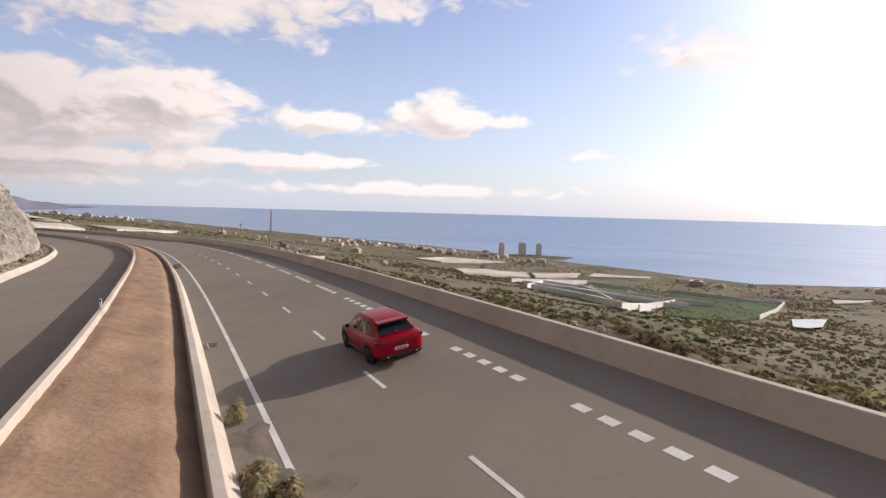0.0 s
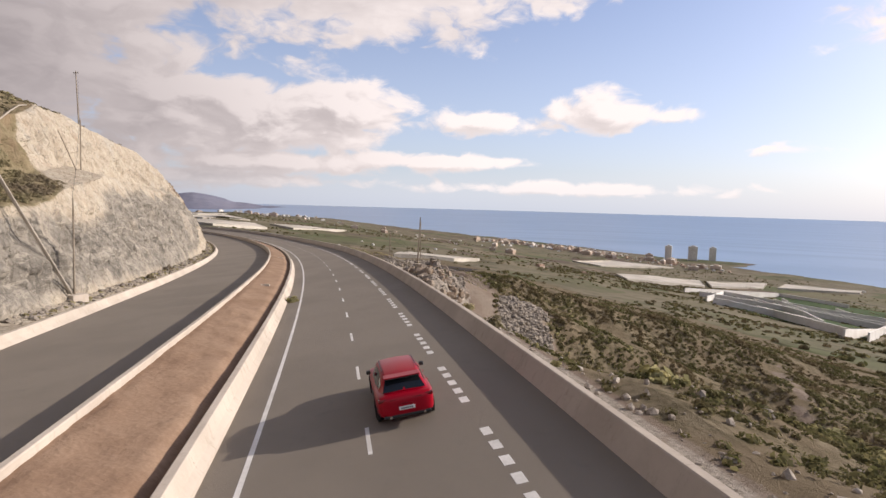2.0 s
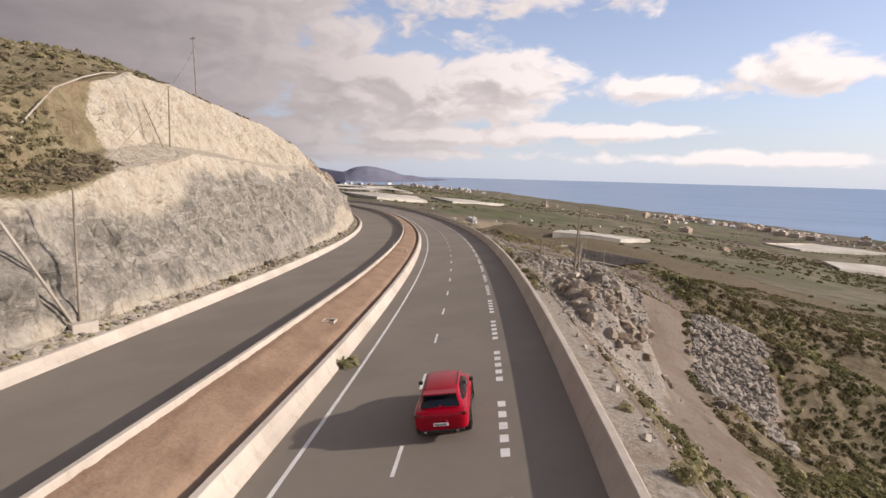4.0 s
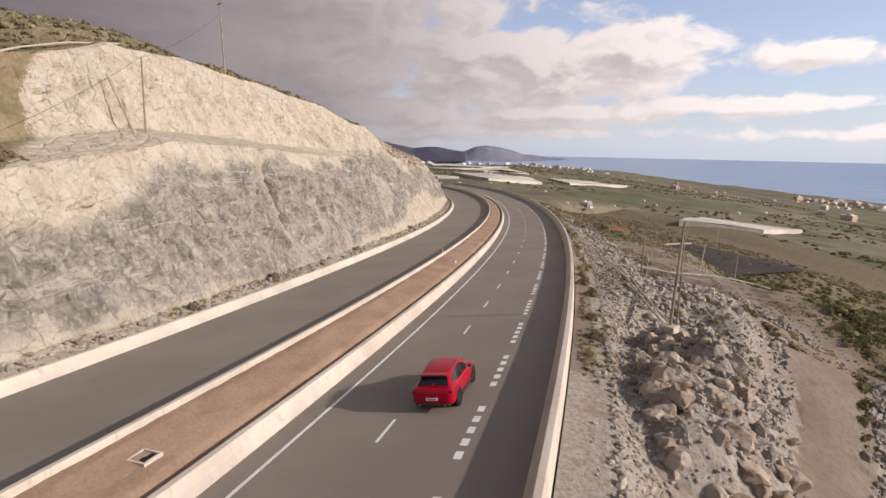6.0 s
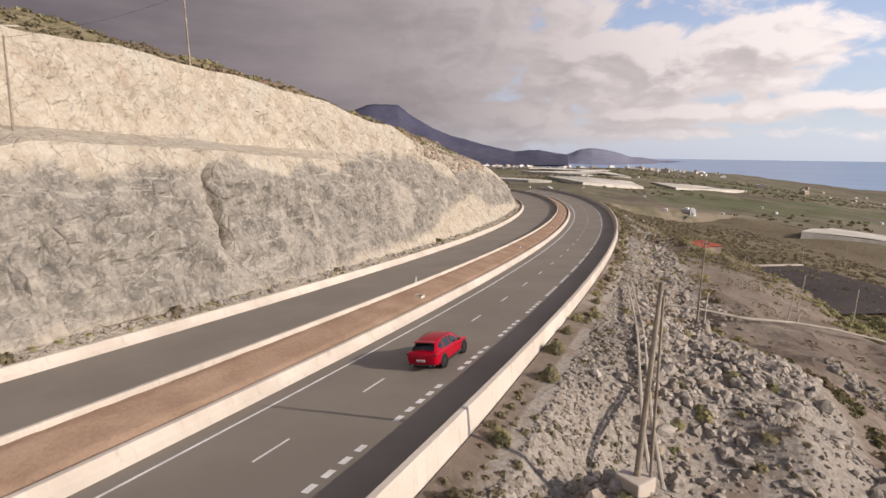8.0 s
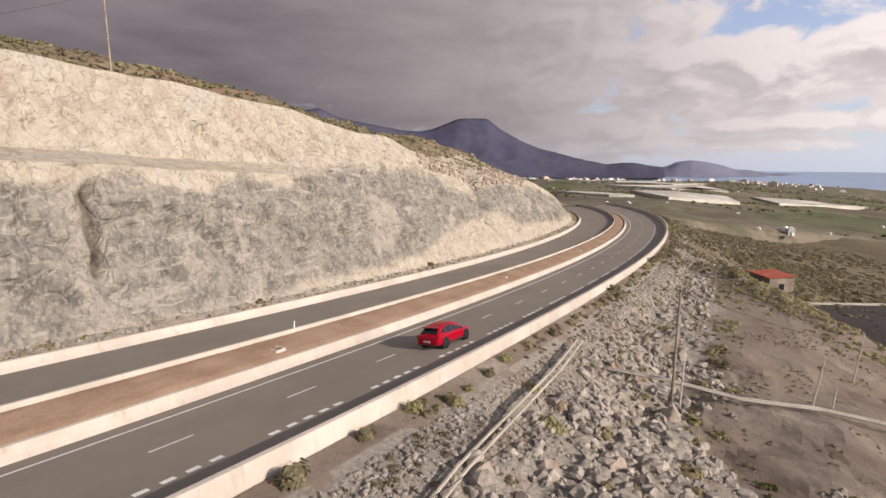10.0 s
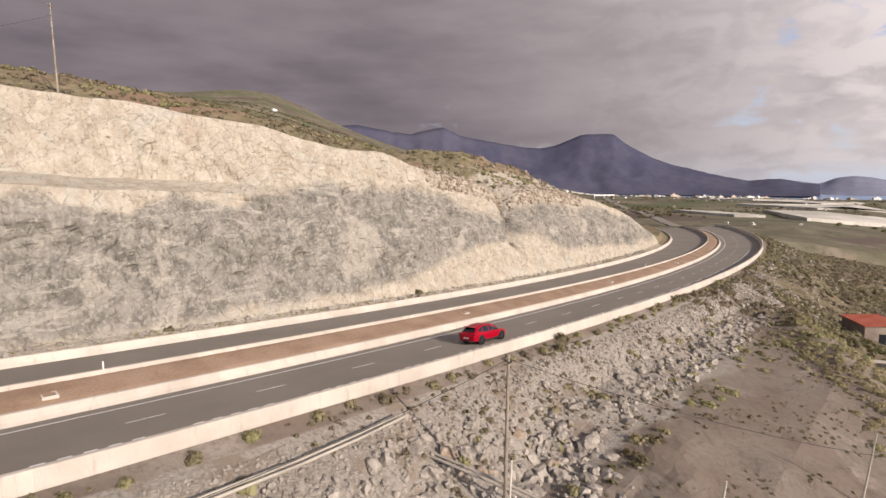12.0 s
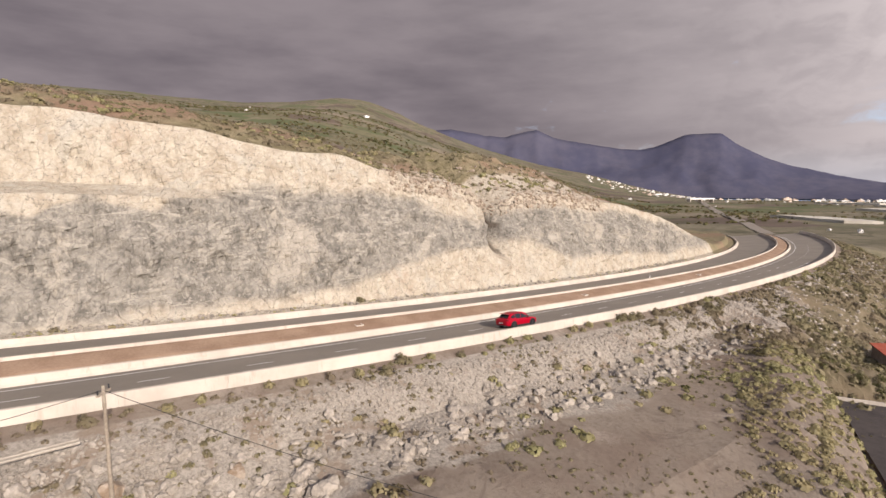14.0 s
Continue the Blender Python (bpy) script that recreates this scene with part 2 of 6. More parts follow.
def verge_make(n, p, r):
    """Grey stony fill near the road, bare soil, scrubby earth further out."""
    soil = n.add("ShaderNodeAttribute", attribute_name="soil").outputs["Fac"]
    fine = n.noise(p, 4.5, 9.0, 0.75)
    stone = n.mix(n.ramp(fine, 0.36, 0.62), (0.215, 0.187, 0.153), (0.350, 0.310, 0.262))
    dirt = n.mix(n.ramp(n.noise(p, 0.15, 5.0), 0.4, 0.62), (0.228, 0.188, 0.150), (0.195, 0.150, 0.117))
    dirt = n.mix(n.ramp(n.noise(p, 0.11, 6.0, 0.62, distortion=0.8), 0.56, 0.68, 0.0, 0.75), dirt, (0.335, 0.285, 0.235))
    dirt = n.mix(n.ramp(n.noise(p, 0.19, 7.0, 0.68, distortion=1.2), 0.55, 0.66, 0.0, 0.75), dirt, (0.125, 0.098, 0.078))
    dirt = n.mix(n.ramp(n.noise(p, 2.2, 9.0, 0.78), 0.44, 0.66, 0.0, 0.75), dirt, (0.155, 0.122, 0.094))
    stone = n.mix(n.ramp(n.noise(p, 0.35, 6.0, 0.66), 0.52, 0.64, 0.0, 0.8), stone, (0.225, 0.172, 0.128))
    col = n.mix(n.ramp(soil, 0.30, 0.5), stone, dirt)
    green = n.mix(n.ramp(n.noise(p, 0.8, 6.0, 0.7), 0.4, 0.6), (0.112, 0.093, 0.056), (0.190, 0.156, 0.104))
    col = n.mix(n.ramp(n.math("ADD", soil, n.math("MULTIPLY", n.math("SUBTRACT", fine, 0.5), 0.4)), 0.62, 0.82), col, n.mix(n.ramp(n.noise(p, 0.13, 5.0, 0.65), 0.45, 0.62, 0.0, 0.8), green, (0.165, 0.128, 0.083)))
    return col, n.math("MULTIPLY", fine, 2.0)


def plain_make(n, p, r):
    """The coastal plain: dry scrub, ploughed plots and irrigated fields."""
    a = n.noise(p, 0.0035, 6.0, 0.62)
    b = n.noise(p, 0.02, 6.0, 0.7)
    cell = n.add("ShaderNodeTexVoronoi", {"Vector": p, "Scale": 0.011}, distance="CHEBYCHEV").outputs["Color"]
    plot = n.add("ShaderNodeSeparateXYZ", {0: cell}).outputs[0]
    col = n.mix(n.ramp(b, 0.35, 0.65), (0.122, 0.110, 0.072), (0.200, 0.174, 0.124))
    col = n.mix(n.ramp(a, 0.46, 0.60), col, (0.155, 0.142, 0.085))
    col = n.mix(n.math("MULTIPLY", n.ramp(plot, 0.72, 0.74), n.ramp(a, 0.40, 0.55)), col, (0.105, 0.118, 0.058))
    col = n.mix(n.math("MULTIPLY", n.ramp(plot, 0.14, 0.12), 0.8), col, (0.12, 0.085, 0.075))
    col = n.mix(n.ramp(n.noise(p, 0.008, 7.0, 0.7, distortion=0.6), 0.52, 0.62, 0.0, 0.8), col, (0.235, 0.190, 0.140))
    col = n.mix(n.ramp(n.noise(p, 0.013, 7.0, 0.72, distortion=0.9), 0.54, 0.60, 0.0, 0.8), col, (0.080, 0.074, 0.046))
    return n.mix(n.ramp(n.noise(p, 0.12, 6.0, 0.7), 0.48, 0.66, 0.0, 0.75), col, (0.100, 0.092, 0.056))


def asphalt_make(n, p, r):
    big = n.noise(p, 0.12, 4.0, 0.6)
    grain = n.noise(p, 60.0, 3.0, 0.7)
    col = n.mix(n.ramp(big, 0.35, 0.65), (0.207, 0.177, 0.144), (0.243, 0.208, 0.169))
    col = n.mix(n.ramp(n.noise(p, 0.9, 5.0, 0.7), 0.55, 0.75, 0.0, 0.35), col, (0.145, 0.130, 0.108))
    return n.mix(n.ramp(grain, 0.35, 0.7, 0.0, 0.4), col, (0.235, 0.212, 0.175)), grain


def concrete_make(n, p, r):
    big = n.noise(p, 0.35, 5.0, 0.6)
    streak = n.noise(n.add("ShaderNodeVectorMath", {0: p, 1: (2.2, 2.2, 0.25)}, operation="MULTIPLY").outputs[0], 1.0, 6.0, 0.7)
    col = n.mix(n.ramp(big, 0.3, 0.7), (0.43, 0.375, 0.315), (0.52, 0.46, 0.39))
    col = n.mix(n.ramp(streak, 0.52, 0.75, 0.0, 0.55), col, (0.30, 0.245, 0.19))
    k = n.math("ADD", 0.95, n.math("MULTIPLY", r, 0.1))
    return n.mix(1.0, col, n.add("ShaderNodeCombineXYZ", {0: k, 1: k, 2: k}).outputs[0], "MULTIPLY")


def sea_make(n, p, r):
    long = n.noise(n.add("ShaderNodeVectorMath", {0: p, 1: (0.0016, 0.0016, 1.0)}, operation="MULTIPLY").outputs[0], 1.0, 5.0, 0.6)
    # blues paler than water itself: haze over the sea is put in here
    col = n.mix(n.ramp(long, 0.38, 0.62), (0.140, 0.230, 0.375), (0.200, 0.300, 0.455))
    return col, n.noise(p, 0.06, 5.0, 0.65)


MAT = {
    "cliff": material("cut_rock", cliff_make, 0.92, bump=0.9),
    "verge": material("stony_verge", verge_make, 0.95, bump=0.6),
    "plain": material("coastal_plain", plain_make, 0.95),
    "asphalt": material("asphalt", asphalt_make, 0.8, bump=0.25, spec=0.22),
    "concrete": material("concrete", concrete_make, 0.85, bump=0.25, bump_scale=5.0),
    "earth": material("median_earth", two((0.235, 0.154, 0.104), (0.320, 0.222, 0.154), 0.35, 5.0), 0.95, bump=0.45, bump_scale=5.0),
    "paint": material("road_paint", two((0.62, 0.60, 0.56), (0.80, 0.78, 0.74), 1.0, 14.0), 0.6, spec=0.2),
    "sea": material("sea_water", sea_make, 0.36, bump=0.55, spec=0.5),
    "dust": material("washed_soil", two((0.17, 0.142, 0.113), (0.25, 0.203, 0.157), 1.2, 9.0), 0.95),
    "scrub": material("scrub_leaves", island_tones((0.165, 0.150, 0.082), (0.34, 0.292, 0.180), (0.255, 0.208, 0.145)), 0.85, through_light=0.5),
    "slope_scrub": material("olive_scrub_leaves", island_tones((0.085, 0.088, 0.036), (0.205, 0.185, 0.090), (0.165, 0.130, 0.075)), 0.85, through_light=0.45),
    "green": material("green_leaves", island_tones((0.27, 0.255, 0.120), (0.46, 0.420, 0.230), (0.38, 0.325, 0.190)), 0.8, through_light=0.5),
    "rock": material("loose_rock", two((0.215, 0.187, 0.155), (0.40, 0.352, 0.295), 0.8, 5.0, vary=0.18), 0.92, bump=0.6, bump_scale=4.0),
    "crag": material("crag_rock", two((0.20, 0.140, 0.092), (0.35, 0.292, 0.232), 0.5, 3.0, 0.36, 0.56), 0.92, bump=0.8, bump_scale=3.0),
    "crop": material("banana_leaves", two((0.030, 0.055, 0.018), (0.060, 0.095, 0.030), 0.05, 0.5), 0.8),
    "pond": material("pond_cover", two((0.42, 0.47, 0.50), (0.55, 0.58, 0.58), 0.05, 0.4), 0.25),
    "pipe": material("dusty_pipe", two((0.30, 0.265, 0.22), (0.42, 0.375, 0.31), 0.5, 5.0), 0.8),
    "wood": material("weathered_wood", two((0.20, 0.16, 0.12), (0.34, 0.29, 0.23), 0.8, 9.0), 0.85, bump=0.3, bump_scale=20.0),
    "wire": material("dark_cable", lambda n, p, r: (0.03, 0.03, 0.03), 0.6),
    "white": material("white_render", two((0.66, 0.63, 0.58), (0.80, 0.78, 0.74), 0.05, 0.6, vary=0.12), 0.85),
    "ochre": material("ochre_render", two((0.46, 0.35, 0.265), (0.62, 0.52, 0.43), 0.05, 0.6, vary=0.15), 0.85),
    "sheet": material("greenhouse_sheeting", two((0.40, 0.365, 0.305), (0.60, 0.555, 0.48), 0.03, 0.3), 0.6),
    "roof_red": material("red_roof", two((0.33, 0.075, 0.045), (0.42, 0.13, 0.085), 0.5, 4.0), 0.8),
    "roof_clay": material("clay_roof", two((0.27, 0.165, 0.120), (0.38, 0.255, 0.19), 0.3, 2.0), 0.85),
    "block": material("bare_block_wall", two((0.21, 0.165, 0.13), (0.33, 0.27, 0.215), 0.4, 3.0), 0.9, bump=0.4),
    "dark": material("dark_opening", lambda n, p, r: (0.02, 0.022, 0.025), 0.4),
    "soil_dark": material("dark_soil", two((0.055, 0.048, 0.046), (0.085, 0.073, 0.068), 0.05, 1.2), 0.95, bump=0.5),
    # mountain: distance haze and cloud shade are put into the dark blue
    "hill": material("hazed_mountain", two((0.058, 0.059, 0.092), (0.088, 0.084, 0.112), 0.003, 0.015), 0.95),
    # coastal hill: pale blue distance haze is put into the colour
    "hill_haze": material("hazed_hill", two((0.165, 0.175, 0.235), (0.225, 0.225, 0.275), 0.003, 0.02), 0.95),
    "car_paint": material("red_car_paint", lambda n, p, r: (0.315, 0.0004, 0.012), 0.34, 0.0, coat=0.12, spec=0.2),
    "glass": material("dark_glass", lambda n, p, r: (0.012, 0.014, 0.016), 0.05, spec=0.5),
    "plastic": material("black_plastic", lambda n, p, r: (0.02, 0.02, 0.021), 0.5, spec=0.5),
    "tyre": material("tyre_rubber", lambda n, p, r: (0.018, 0.018, 0.018), 0.85),
    "rim": material("dark_alloy", lambda n, p, r: (0.10, 0.10, 0.105), 0.35, 0.9, spec=0.5),
    "lamp_red": material("red_lamp", lambda n, p, r: (0.13, 0.004, 0.008), 0.15, spec=0.5),
    "plate": material("number_plate", lambda n, p, r: (0.75, 0.75, 0.74), 0.5),
    "chrome": material("bright_metal", lambda n, p, r: (0.6, 0.6, 0.6), 0.2, 1.0, spec=0.5),
}


# ---- mesh helpers ----
def mesh_object(name, verts, faces, mat, parent=None, label="", attrs=None, smooth=False):
    me = bpy.data.meshes.new(name)
    me.from_pydata([tuple(map(float, v)) for v in verts] if not isinstance(verts, np.ndarray) else verts.tolist(), [], faces if not isinstance(faces, np.ndarray) else faces.tolist())
    for key, vals in (attrs or {}).items():
        a = me.attributes.new(key, "FLOAT", "POINT")
        a.data.foreach_set("value", np.asarray(vals, dtype=np.float32).ravel())
    if mat:
        me.materials.append(MAT[mat])
    if smooth:
        me.polygons.foreach_set("use_smooth", [True] * len(me.polygons))
    me.update()
    ob = new(name, me)
    if parent:
        ob.parent = parent
    if label:
        tagged(ob, label)
    return ob


def part(name, bm, mat, parent, label="", smooth=False):
    me = bpy.data.meshes.new(name)
    bm.to_mesh(me)
    bm.free()
    me.materials.append(MAT[mat])
    if smooth:
        me.polygons.foreach_set("use_smooth", [True] * len(me.polygons))
    ob = new(name, me)
    ob.parent = parent
    if label:
        tagged(ob, label)
    return ob


def thing(name, m, label, category, group="", kind=""):
    e = new(name)
    e.matrix_basis = m
    return tagged(e, label, category, group, kind)


def box(bm, x0, x1, y0, y1, z0, z1, bevel=0.0):
    vs = bmesh.ops.create_cube(bm, size=1, matrix=Matrix.Translation(((x0 + x1) / 2, (y0 + y1) / 2, (z0 + z1) / 2)) @ Matrix.Diagonal((x1 - x0, y1 - y0, z1 - z0, 1)))["verts"]
    if bevel:
        edges = {e for v in vs for e in v.link_edges}
        bmesh.ops.bevel(bm, geom=list(edges), offset=bevel, segments=2, affect="EDGES", profile=0.5)
    return vs


def tube(bm, a, b, r0, r1, seg=8):
    a, b = Vector(a), Vector(b)
    m = Matrix.Translation((a + b) / 2) @ (b - a).to_track_quat("Z", "Y").to_matrix().to_4x4()
    bmesh.ops.create_cone(bm, cap_ends=True, segments=seg, radius1=r0, radius2=r1, depth=(b - a).length, matrix=m)


def grid_faces(nu, nv):
    i = np.arange(nu - 1)[:, None] * nv + np.arange(nv - 1)[None, :]
    return np.stack([i, i + nv, i + nv + 1, i + 1], -1).reshape(-1, 4)


def hash3(ix, iy, iz):
    h = (ix * 374761393 + iy * 668265263 + iz * 2147483647 + 974711) & 0xFFFFFFFF
    h = ((h ^ (h >> 13)) * 1274126177) & 0xFFFFFFFF
    return ((h ^ (h >> 16)) & 0xFFFF) / 65535.0


def vnoise(x, y, z=0.0):
    x, y, z = np.broadcast_arrays(np.asarray(x, float), np.asarray(y, float), np.asarray(z, float))
    ix, iy, iz = np.floor(x).astype(np.int64), np.floor(y).astype(np.int64), np.floor(z).astype(np.int64)
    fx, fy, fz = x - ix, y - iy, z - iz
    fx, fy, fz = (f * f * (3 - 2 * f) for f in (fx, fy, fz))
    out = 0
    for dx in (0, 1):
        for dy in (0, 1):
            for dz in (0, 1):
                w = (fx if dx else 1 - fx) * (fy if dy else 1 - fy) * (fz if dz else 1 - fz)
                out = out + w * hash3(ix + dx, iy + dy, iz + dz)
    return out - 0.5


def fbm(x, y, z=0.0, octaves=4, gain=0.5):
    out, amp, k = 0, 1.0, 1.0
    for i in range(octaves):
        out = out + amp * vnoise(x * k + 17.3 * i, y * k + 5.1 * i, np.asarray(z) * k)
        amp, k = amp * gain, k * 2.03
    return out


def smooth(x, a, b):
    t = np.clip((np.asarray(x, float) - a) / (b - a), 0, 1)
    return t * t * (3 - 2 * t)


# ---- the road's line: the lane line between the two lanes of the near carriageway ----
def road_table():
    ys = np.arange(-60, 100.01, 0.25)
    u = (ys - 50) / 50
    xs = np.polyval((0.308, -0.973, -3.571, -28.51, -21.649), u)
    zs = np.polyval((0.126, -0.556, -1.991, 1.088), u)
    pts = np.stack([xs, ys, zs], 1) * 1.5
    i = int(np.searchsorted(ys, 5))
    step = pts[i + 1] - pts[i]
    pts[:i] = pts[i] - step * np.arange(i, 0, -1)[:, None]
    d = pts[-1] - pts[-5]
    head, slope = math.atan2(d[1], d[0]), d[2] / math.hypot(d[0], d[1])
    e = pts[-41] - pts[-45]
    k0 = (head - math.atan2(e[1], e[0])) / 17.25
    rows, c = [p for p in pts], pts[-1].copy()
    for j in range(130):
        s = 2.0 * j
        head += 2.0 * (k0 - 0.000723 * (s / 100) + 0.001195 * (s / 100) ** 2)
        grade = slope + (-0.00985 - slope) * min(1, s / 193.7)
        c = c + np.array([2.0 * math.cos(head), 2.0 * math.sin(head), 2.0 * grade])
        rows.append(c.copy())
    pts = np.array(rows)
    s = np.concatenate([[0], np.cumsum(np.linalg.norm(np.diff(pts[:, :2], axis=0), axis=1))])
    s -= np.interp(0, pts[:, 1], s)
    grid = np.arange(-80, 410, 1.0)
    out = np.stack([np.interp(grid, s, pts[:, k]) for k in range(3)], 1)
    d = np.gradient(out[:, :2], axis=0)
    d /= np.linalg.norm(d, axis=1)[:, None]
    bank = 0.139 - 0.037 * np.clip((out[:, 1] / 1.5 - 50) / 50, -0.6, 1.1)
    return grid, out, d, bank


RS, RP, RD, RB = road_table()


def on_road(s, o, dz=0.0, banked=False):
    """World points at s along, o to the right, dz above the lane line."""
    s, o, dz = np.broadcast_arrays(np.asarray(s, float), np.asarray(o, float), np.asarray(dz, float))
    x, y, z = (np.interp(s, RS, RP[:, k]) for k in range(3))
    dx, dy, b = np.interp(s, RS, RD[:, 0]), np.interp(s, RS, RD[:, 1]), np.interp(s, RS, RB)
    o = o + np.interp(s, [-60, 15, 20, 26, 36, 48, 63, 80, 100], [-0.95, -0.8, -0.66, -0.46, -0.32, -0.30, -0.2, -0.15, 0]) * smooth(-o, 5.5, 8.6)
    return np.stack([x + dy * o, y - dx * o, z + dz + (b * o if banked else 0)], -1)


def heading(s):
    return math.degrees(math.atan2(-float(np.interp(s, RS, RD[:, 0])), float(np.interp(s, RS, RD[:, 1]))))


def find_road(x, y):
    """s and o of points of the plan."""
    x, y = np.ravel(x), np.ravel(y)
    k = np.concatenate([np.argmin((a[:, None] - RP[None, :, 0]) ** 2 + (b[:, None] - RP[None, :, 1]) ** 2, axis=1) for a, b in zip(np.array_split(x, max(1, len(x) // 4000)), np.array_split(y, max(1, len(x) // 4000)))])
    rx, ry = x - RP[k, 0], y - RP[k, 1]
    return RS[k] + rx * RD[k, 0] + ry * RD[k, 1], rx * RD[k, 1] - ry * RD[k, 0]


def ribbon(name, s0, s1, ds, profile, mat, banked=False, parent=None, label="", caps=False):
    """A strip along the road; profile: (o, dz) pairs."""
    s = np.linspace(s0, s1, max(2, int(round((s1 - s0) / ds)) + 1))
    o, dz = np.array([q[0] for q in profile]), np.array([q[1] for q in profile])
    v = on_road(s[:, None], o[None, :], dz[None, :], banked)
    f = grid_faces(len(s), len(o))[:, ::-1].tolist()
    if caps:
        m = len(o)
        f += [list(range(m)), list(range((len(s) - 1) * m, len(s) * m))[::-1]]
    return mesh_object(name, v.reshape(-1, 3), f, mat, parent, label)


# ---- ground heights ----
SEA = -110.0


def far_height(x, y):
    """The slope from the hills down to the coast."""
    x, y = np.asarray(x, float), np.asarray(y, float)
    c = np.maximum(130 - (0.8 * (x - 510) + 0.6 * (y - 1030)), 0.95 * (1100 - y) * smooth(x, 60, 420)) + 60 * fbm(x / 500, y / 500, 3.3, 3)
    t = np.maximum(c, 0) / 1156
    z = np.where(c > 0, -111.2 + 112.2 * (0.10 * np.minimum(t, 1) + 0.90 * np.minimum(t, 1) ** 2.2), -111.2 + 0.06 * c)
    az = np.degrees(np.arctan2(x + 60, y - 100))
    f = np.where(az < 0, 1 - smooth(az, -98, -62), 0)
    f = np.where(az > 120, 1, f)
    f = np.where((az > 0) & (az <= 120), 0, f)
    z = z + f * 0.15 * np.maximum(c - 1156, 0) - (1 - f) * smooth(c, 890, 1210) * 17
    r = np.hypot(x + 60, y - 100)
    z = z + (30 - 92 * smooth(az, -74, -58)) * smooth(r, 900, 3900) * smooth(az, -85, -72) * (1 - smooth(az, -40, -26)) * (c > 600)
    z = z + 80 * np.exp(-((az + 97) / 7) ** 2) * smooth(r, 1100, 3000)
    z = z + 26 * fbm(x / 330, y / 330, 8.0, 4) * smooth(c, 1450, 2000) * f
    return z + 3.0 * fbm(x / 60, y / 60, 1.1, 4) * smooth(c, 0, 300)


CREST_S = (-80, 40, 84, 100, 114, 133, 150, 165, 179, 187, 199, 215, 225, 250, 262, 275, 290, 302, 318, 330)
CREST_H = (6, 8.5, 11.8, 16.8, 20.7, 21.4, 20.7, 19.6, 18.9, 17.3, 15.8, 14.6, 14.8, 14.0, 12.6, 10.6, 7.4, 4.4, 1.0, 0.3)


def left_point(s, v):
    """o, dz, strata and soil of the cutting: v runs 0..1 verge, 1..2 lower face, 2..3 bench, 3..4 upper face, 4..5 hillside."""
    s, v = np.broadcast_arrays(np.asarray(s, float), np.asarray(v, float))
    h = np.interp(s, CREST_S, CREST_H) + 0.8 * fbm(s / 9, 0 * s, 7.7, 3)
    h = np.maximum(h - 3.4 * np.exp(-((s - 211) / 5) ** 2), 0.2)
    h1 = np.minimum(12.6, h * 0.62 + 0.4) + 0.8 * fbm(s / 14, 0 * s, 2.2, 3)
    h1 = np.clip(h1, 0.1, h - 0.05)
    bw = 4.2 * (1 - smooth(s, 140, 170)) + 0.6
    o = np.interp(v, [0, 1], [-21.45, -24.0])
    dz = np.interp(v, [0, 0.35, 1], [-1.30, -1.35, -1.0])
    a = np.clip(v - 1, 0, 1)
    o = o - a * (h1 + 1) * 0.46
    dz = dz + a * (h1 + 1.0)
    b = np.clip(v - 2, 0, 1)
    o, dz = o - b * bw, dz + b * (0.35 + 0.9 * smooth(bw, 0.7, 2.0))
    c = np.clip(v - 3, 0, 1)
    o, dz = o - c * (h - h1) * 0.50, dz + c * (h - h1)
    d = np.clip(v - 4, 0, 1) ** 1.5
    o = o - d * 85
    dz = dz + 85 * (0.13 + 0.07 * smooth(s, 104, 126)) * d * smooth(h, 0, 14) + 1.2 * fbm(s / 7, d * 85 / 7, 1.2, 3) * smooth(d, 0, 0.05)
    dz = dz + 1.0 * smooth(d * 85, 0, 9) * smooth(s, 95, 115) * (1 - smooth(s, 182, 200))
    dz = dz + (3.6 + 1.6 * fbm(s / 5, d * 20, 3.0, 4)) * smooth(d * 85, 0, 20) * smooth(s, 194, 214) * (1 - smooth(s, 244, 278))
    face = ((v > 1) & (v < 2)) * np.sin(np.pi * a) ** 0.5 + ((v > 3) & (v < 4)) * np.sin(np.pi * c) ** 0.5 * 0.8
    face = np.maximum(face, smooth(s, 128, 158) * np.clip(np.minimum(v - 1.3, 3.7 - v) * 3, 0, 0.9))
    rough = 1.9 * fbm(s / 7, dz / 7, 4.4, 5, 0.55) + 1.2 * fbm(s / 1.8, dz / 2.4, 9.1, 4, 0.65)
    rough = rough + 0.9 * (0.25 - np.abs(vnoise(s / 2.6, dz / 5.5, 7.7))) + 0.7 * (0.25 - np.abs(vnoise(s / 1.3 + dz / 2.0, dz / 1.7, 2.3)))
    rough = rough - 0.9 * np.maximum(0, 0.10 - np.abs(vnoise(s / 5.5, dz / 26, 3.1))) * 10 * 0.55
    o = o + face * rough * np.clip(h / 8, 0.2, 1) - 6.5 * np.exp(-((s - 207 - 0.4 * dz) / 2.3) ** 2) * smooth(dz, 2.5, 8) * (v > 1) * (1 - smooth(v, 4.0, 4.3))
    cleft = np.exp(-((s - 127.2 - 0.16 * (dz - 5) + 0.9 * fbm(dz / 2.5, 0 * s, 6.0, 3)) / 0.75) ** 2) * smooth(dz, 1.5, 3.5) * (1 - smooth(dz, 9.5, 11.5))
    o = o - 1.5 * cleft * (v > 1) * (v < 2)
    hb = np.interp(s, [100, 112, 133, 150, 165, 186, 208, 224, 262, 300], [7.0, 10.5, 11.8, 12.8, 13.6, 13.6, 9.5, 13.2, 11.0, 5.0])
    lb = np.interp(s, [100, 150, 175, 196, 212, 228, 270], [-0.9, -0.6, 1.2, 5.5, 6.5, 3.0, 1.6])
    wob = 2.2 * fbm(s / 11, dz / 7, 6.6, 4)
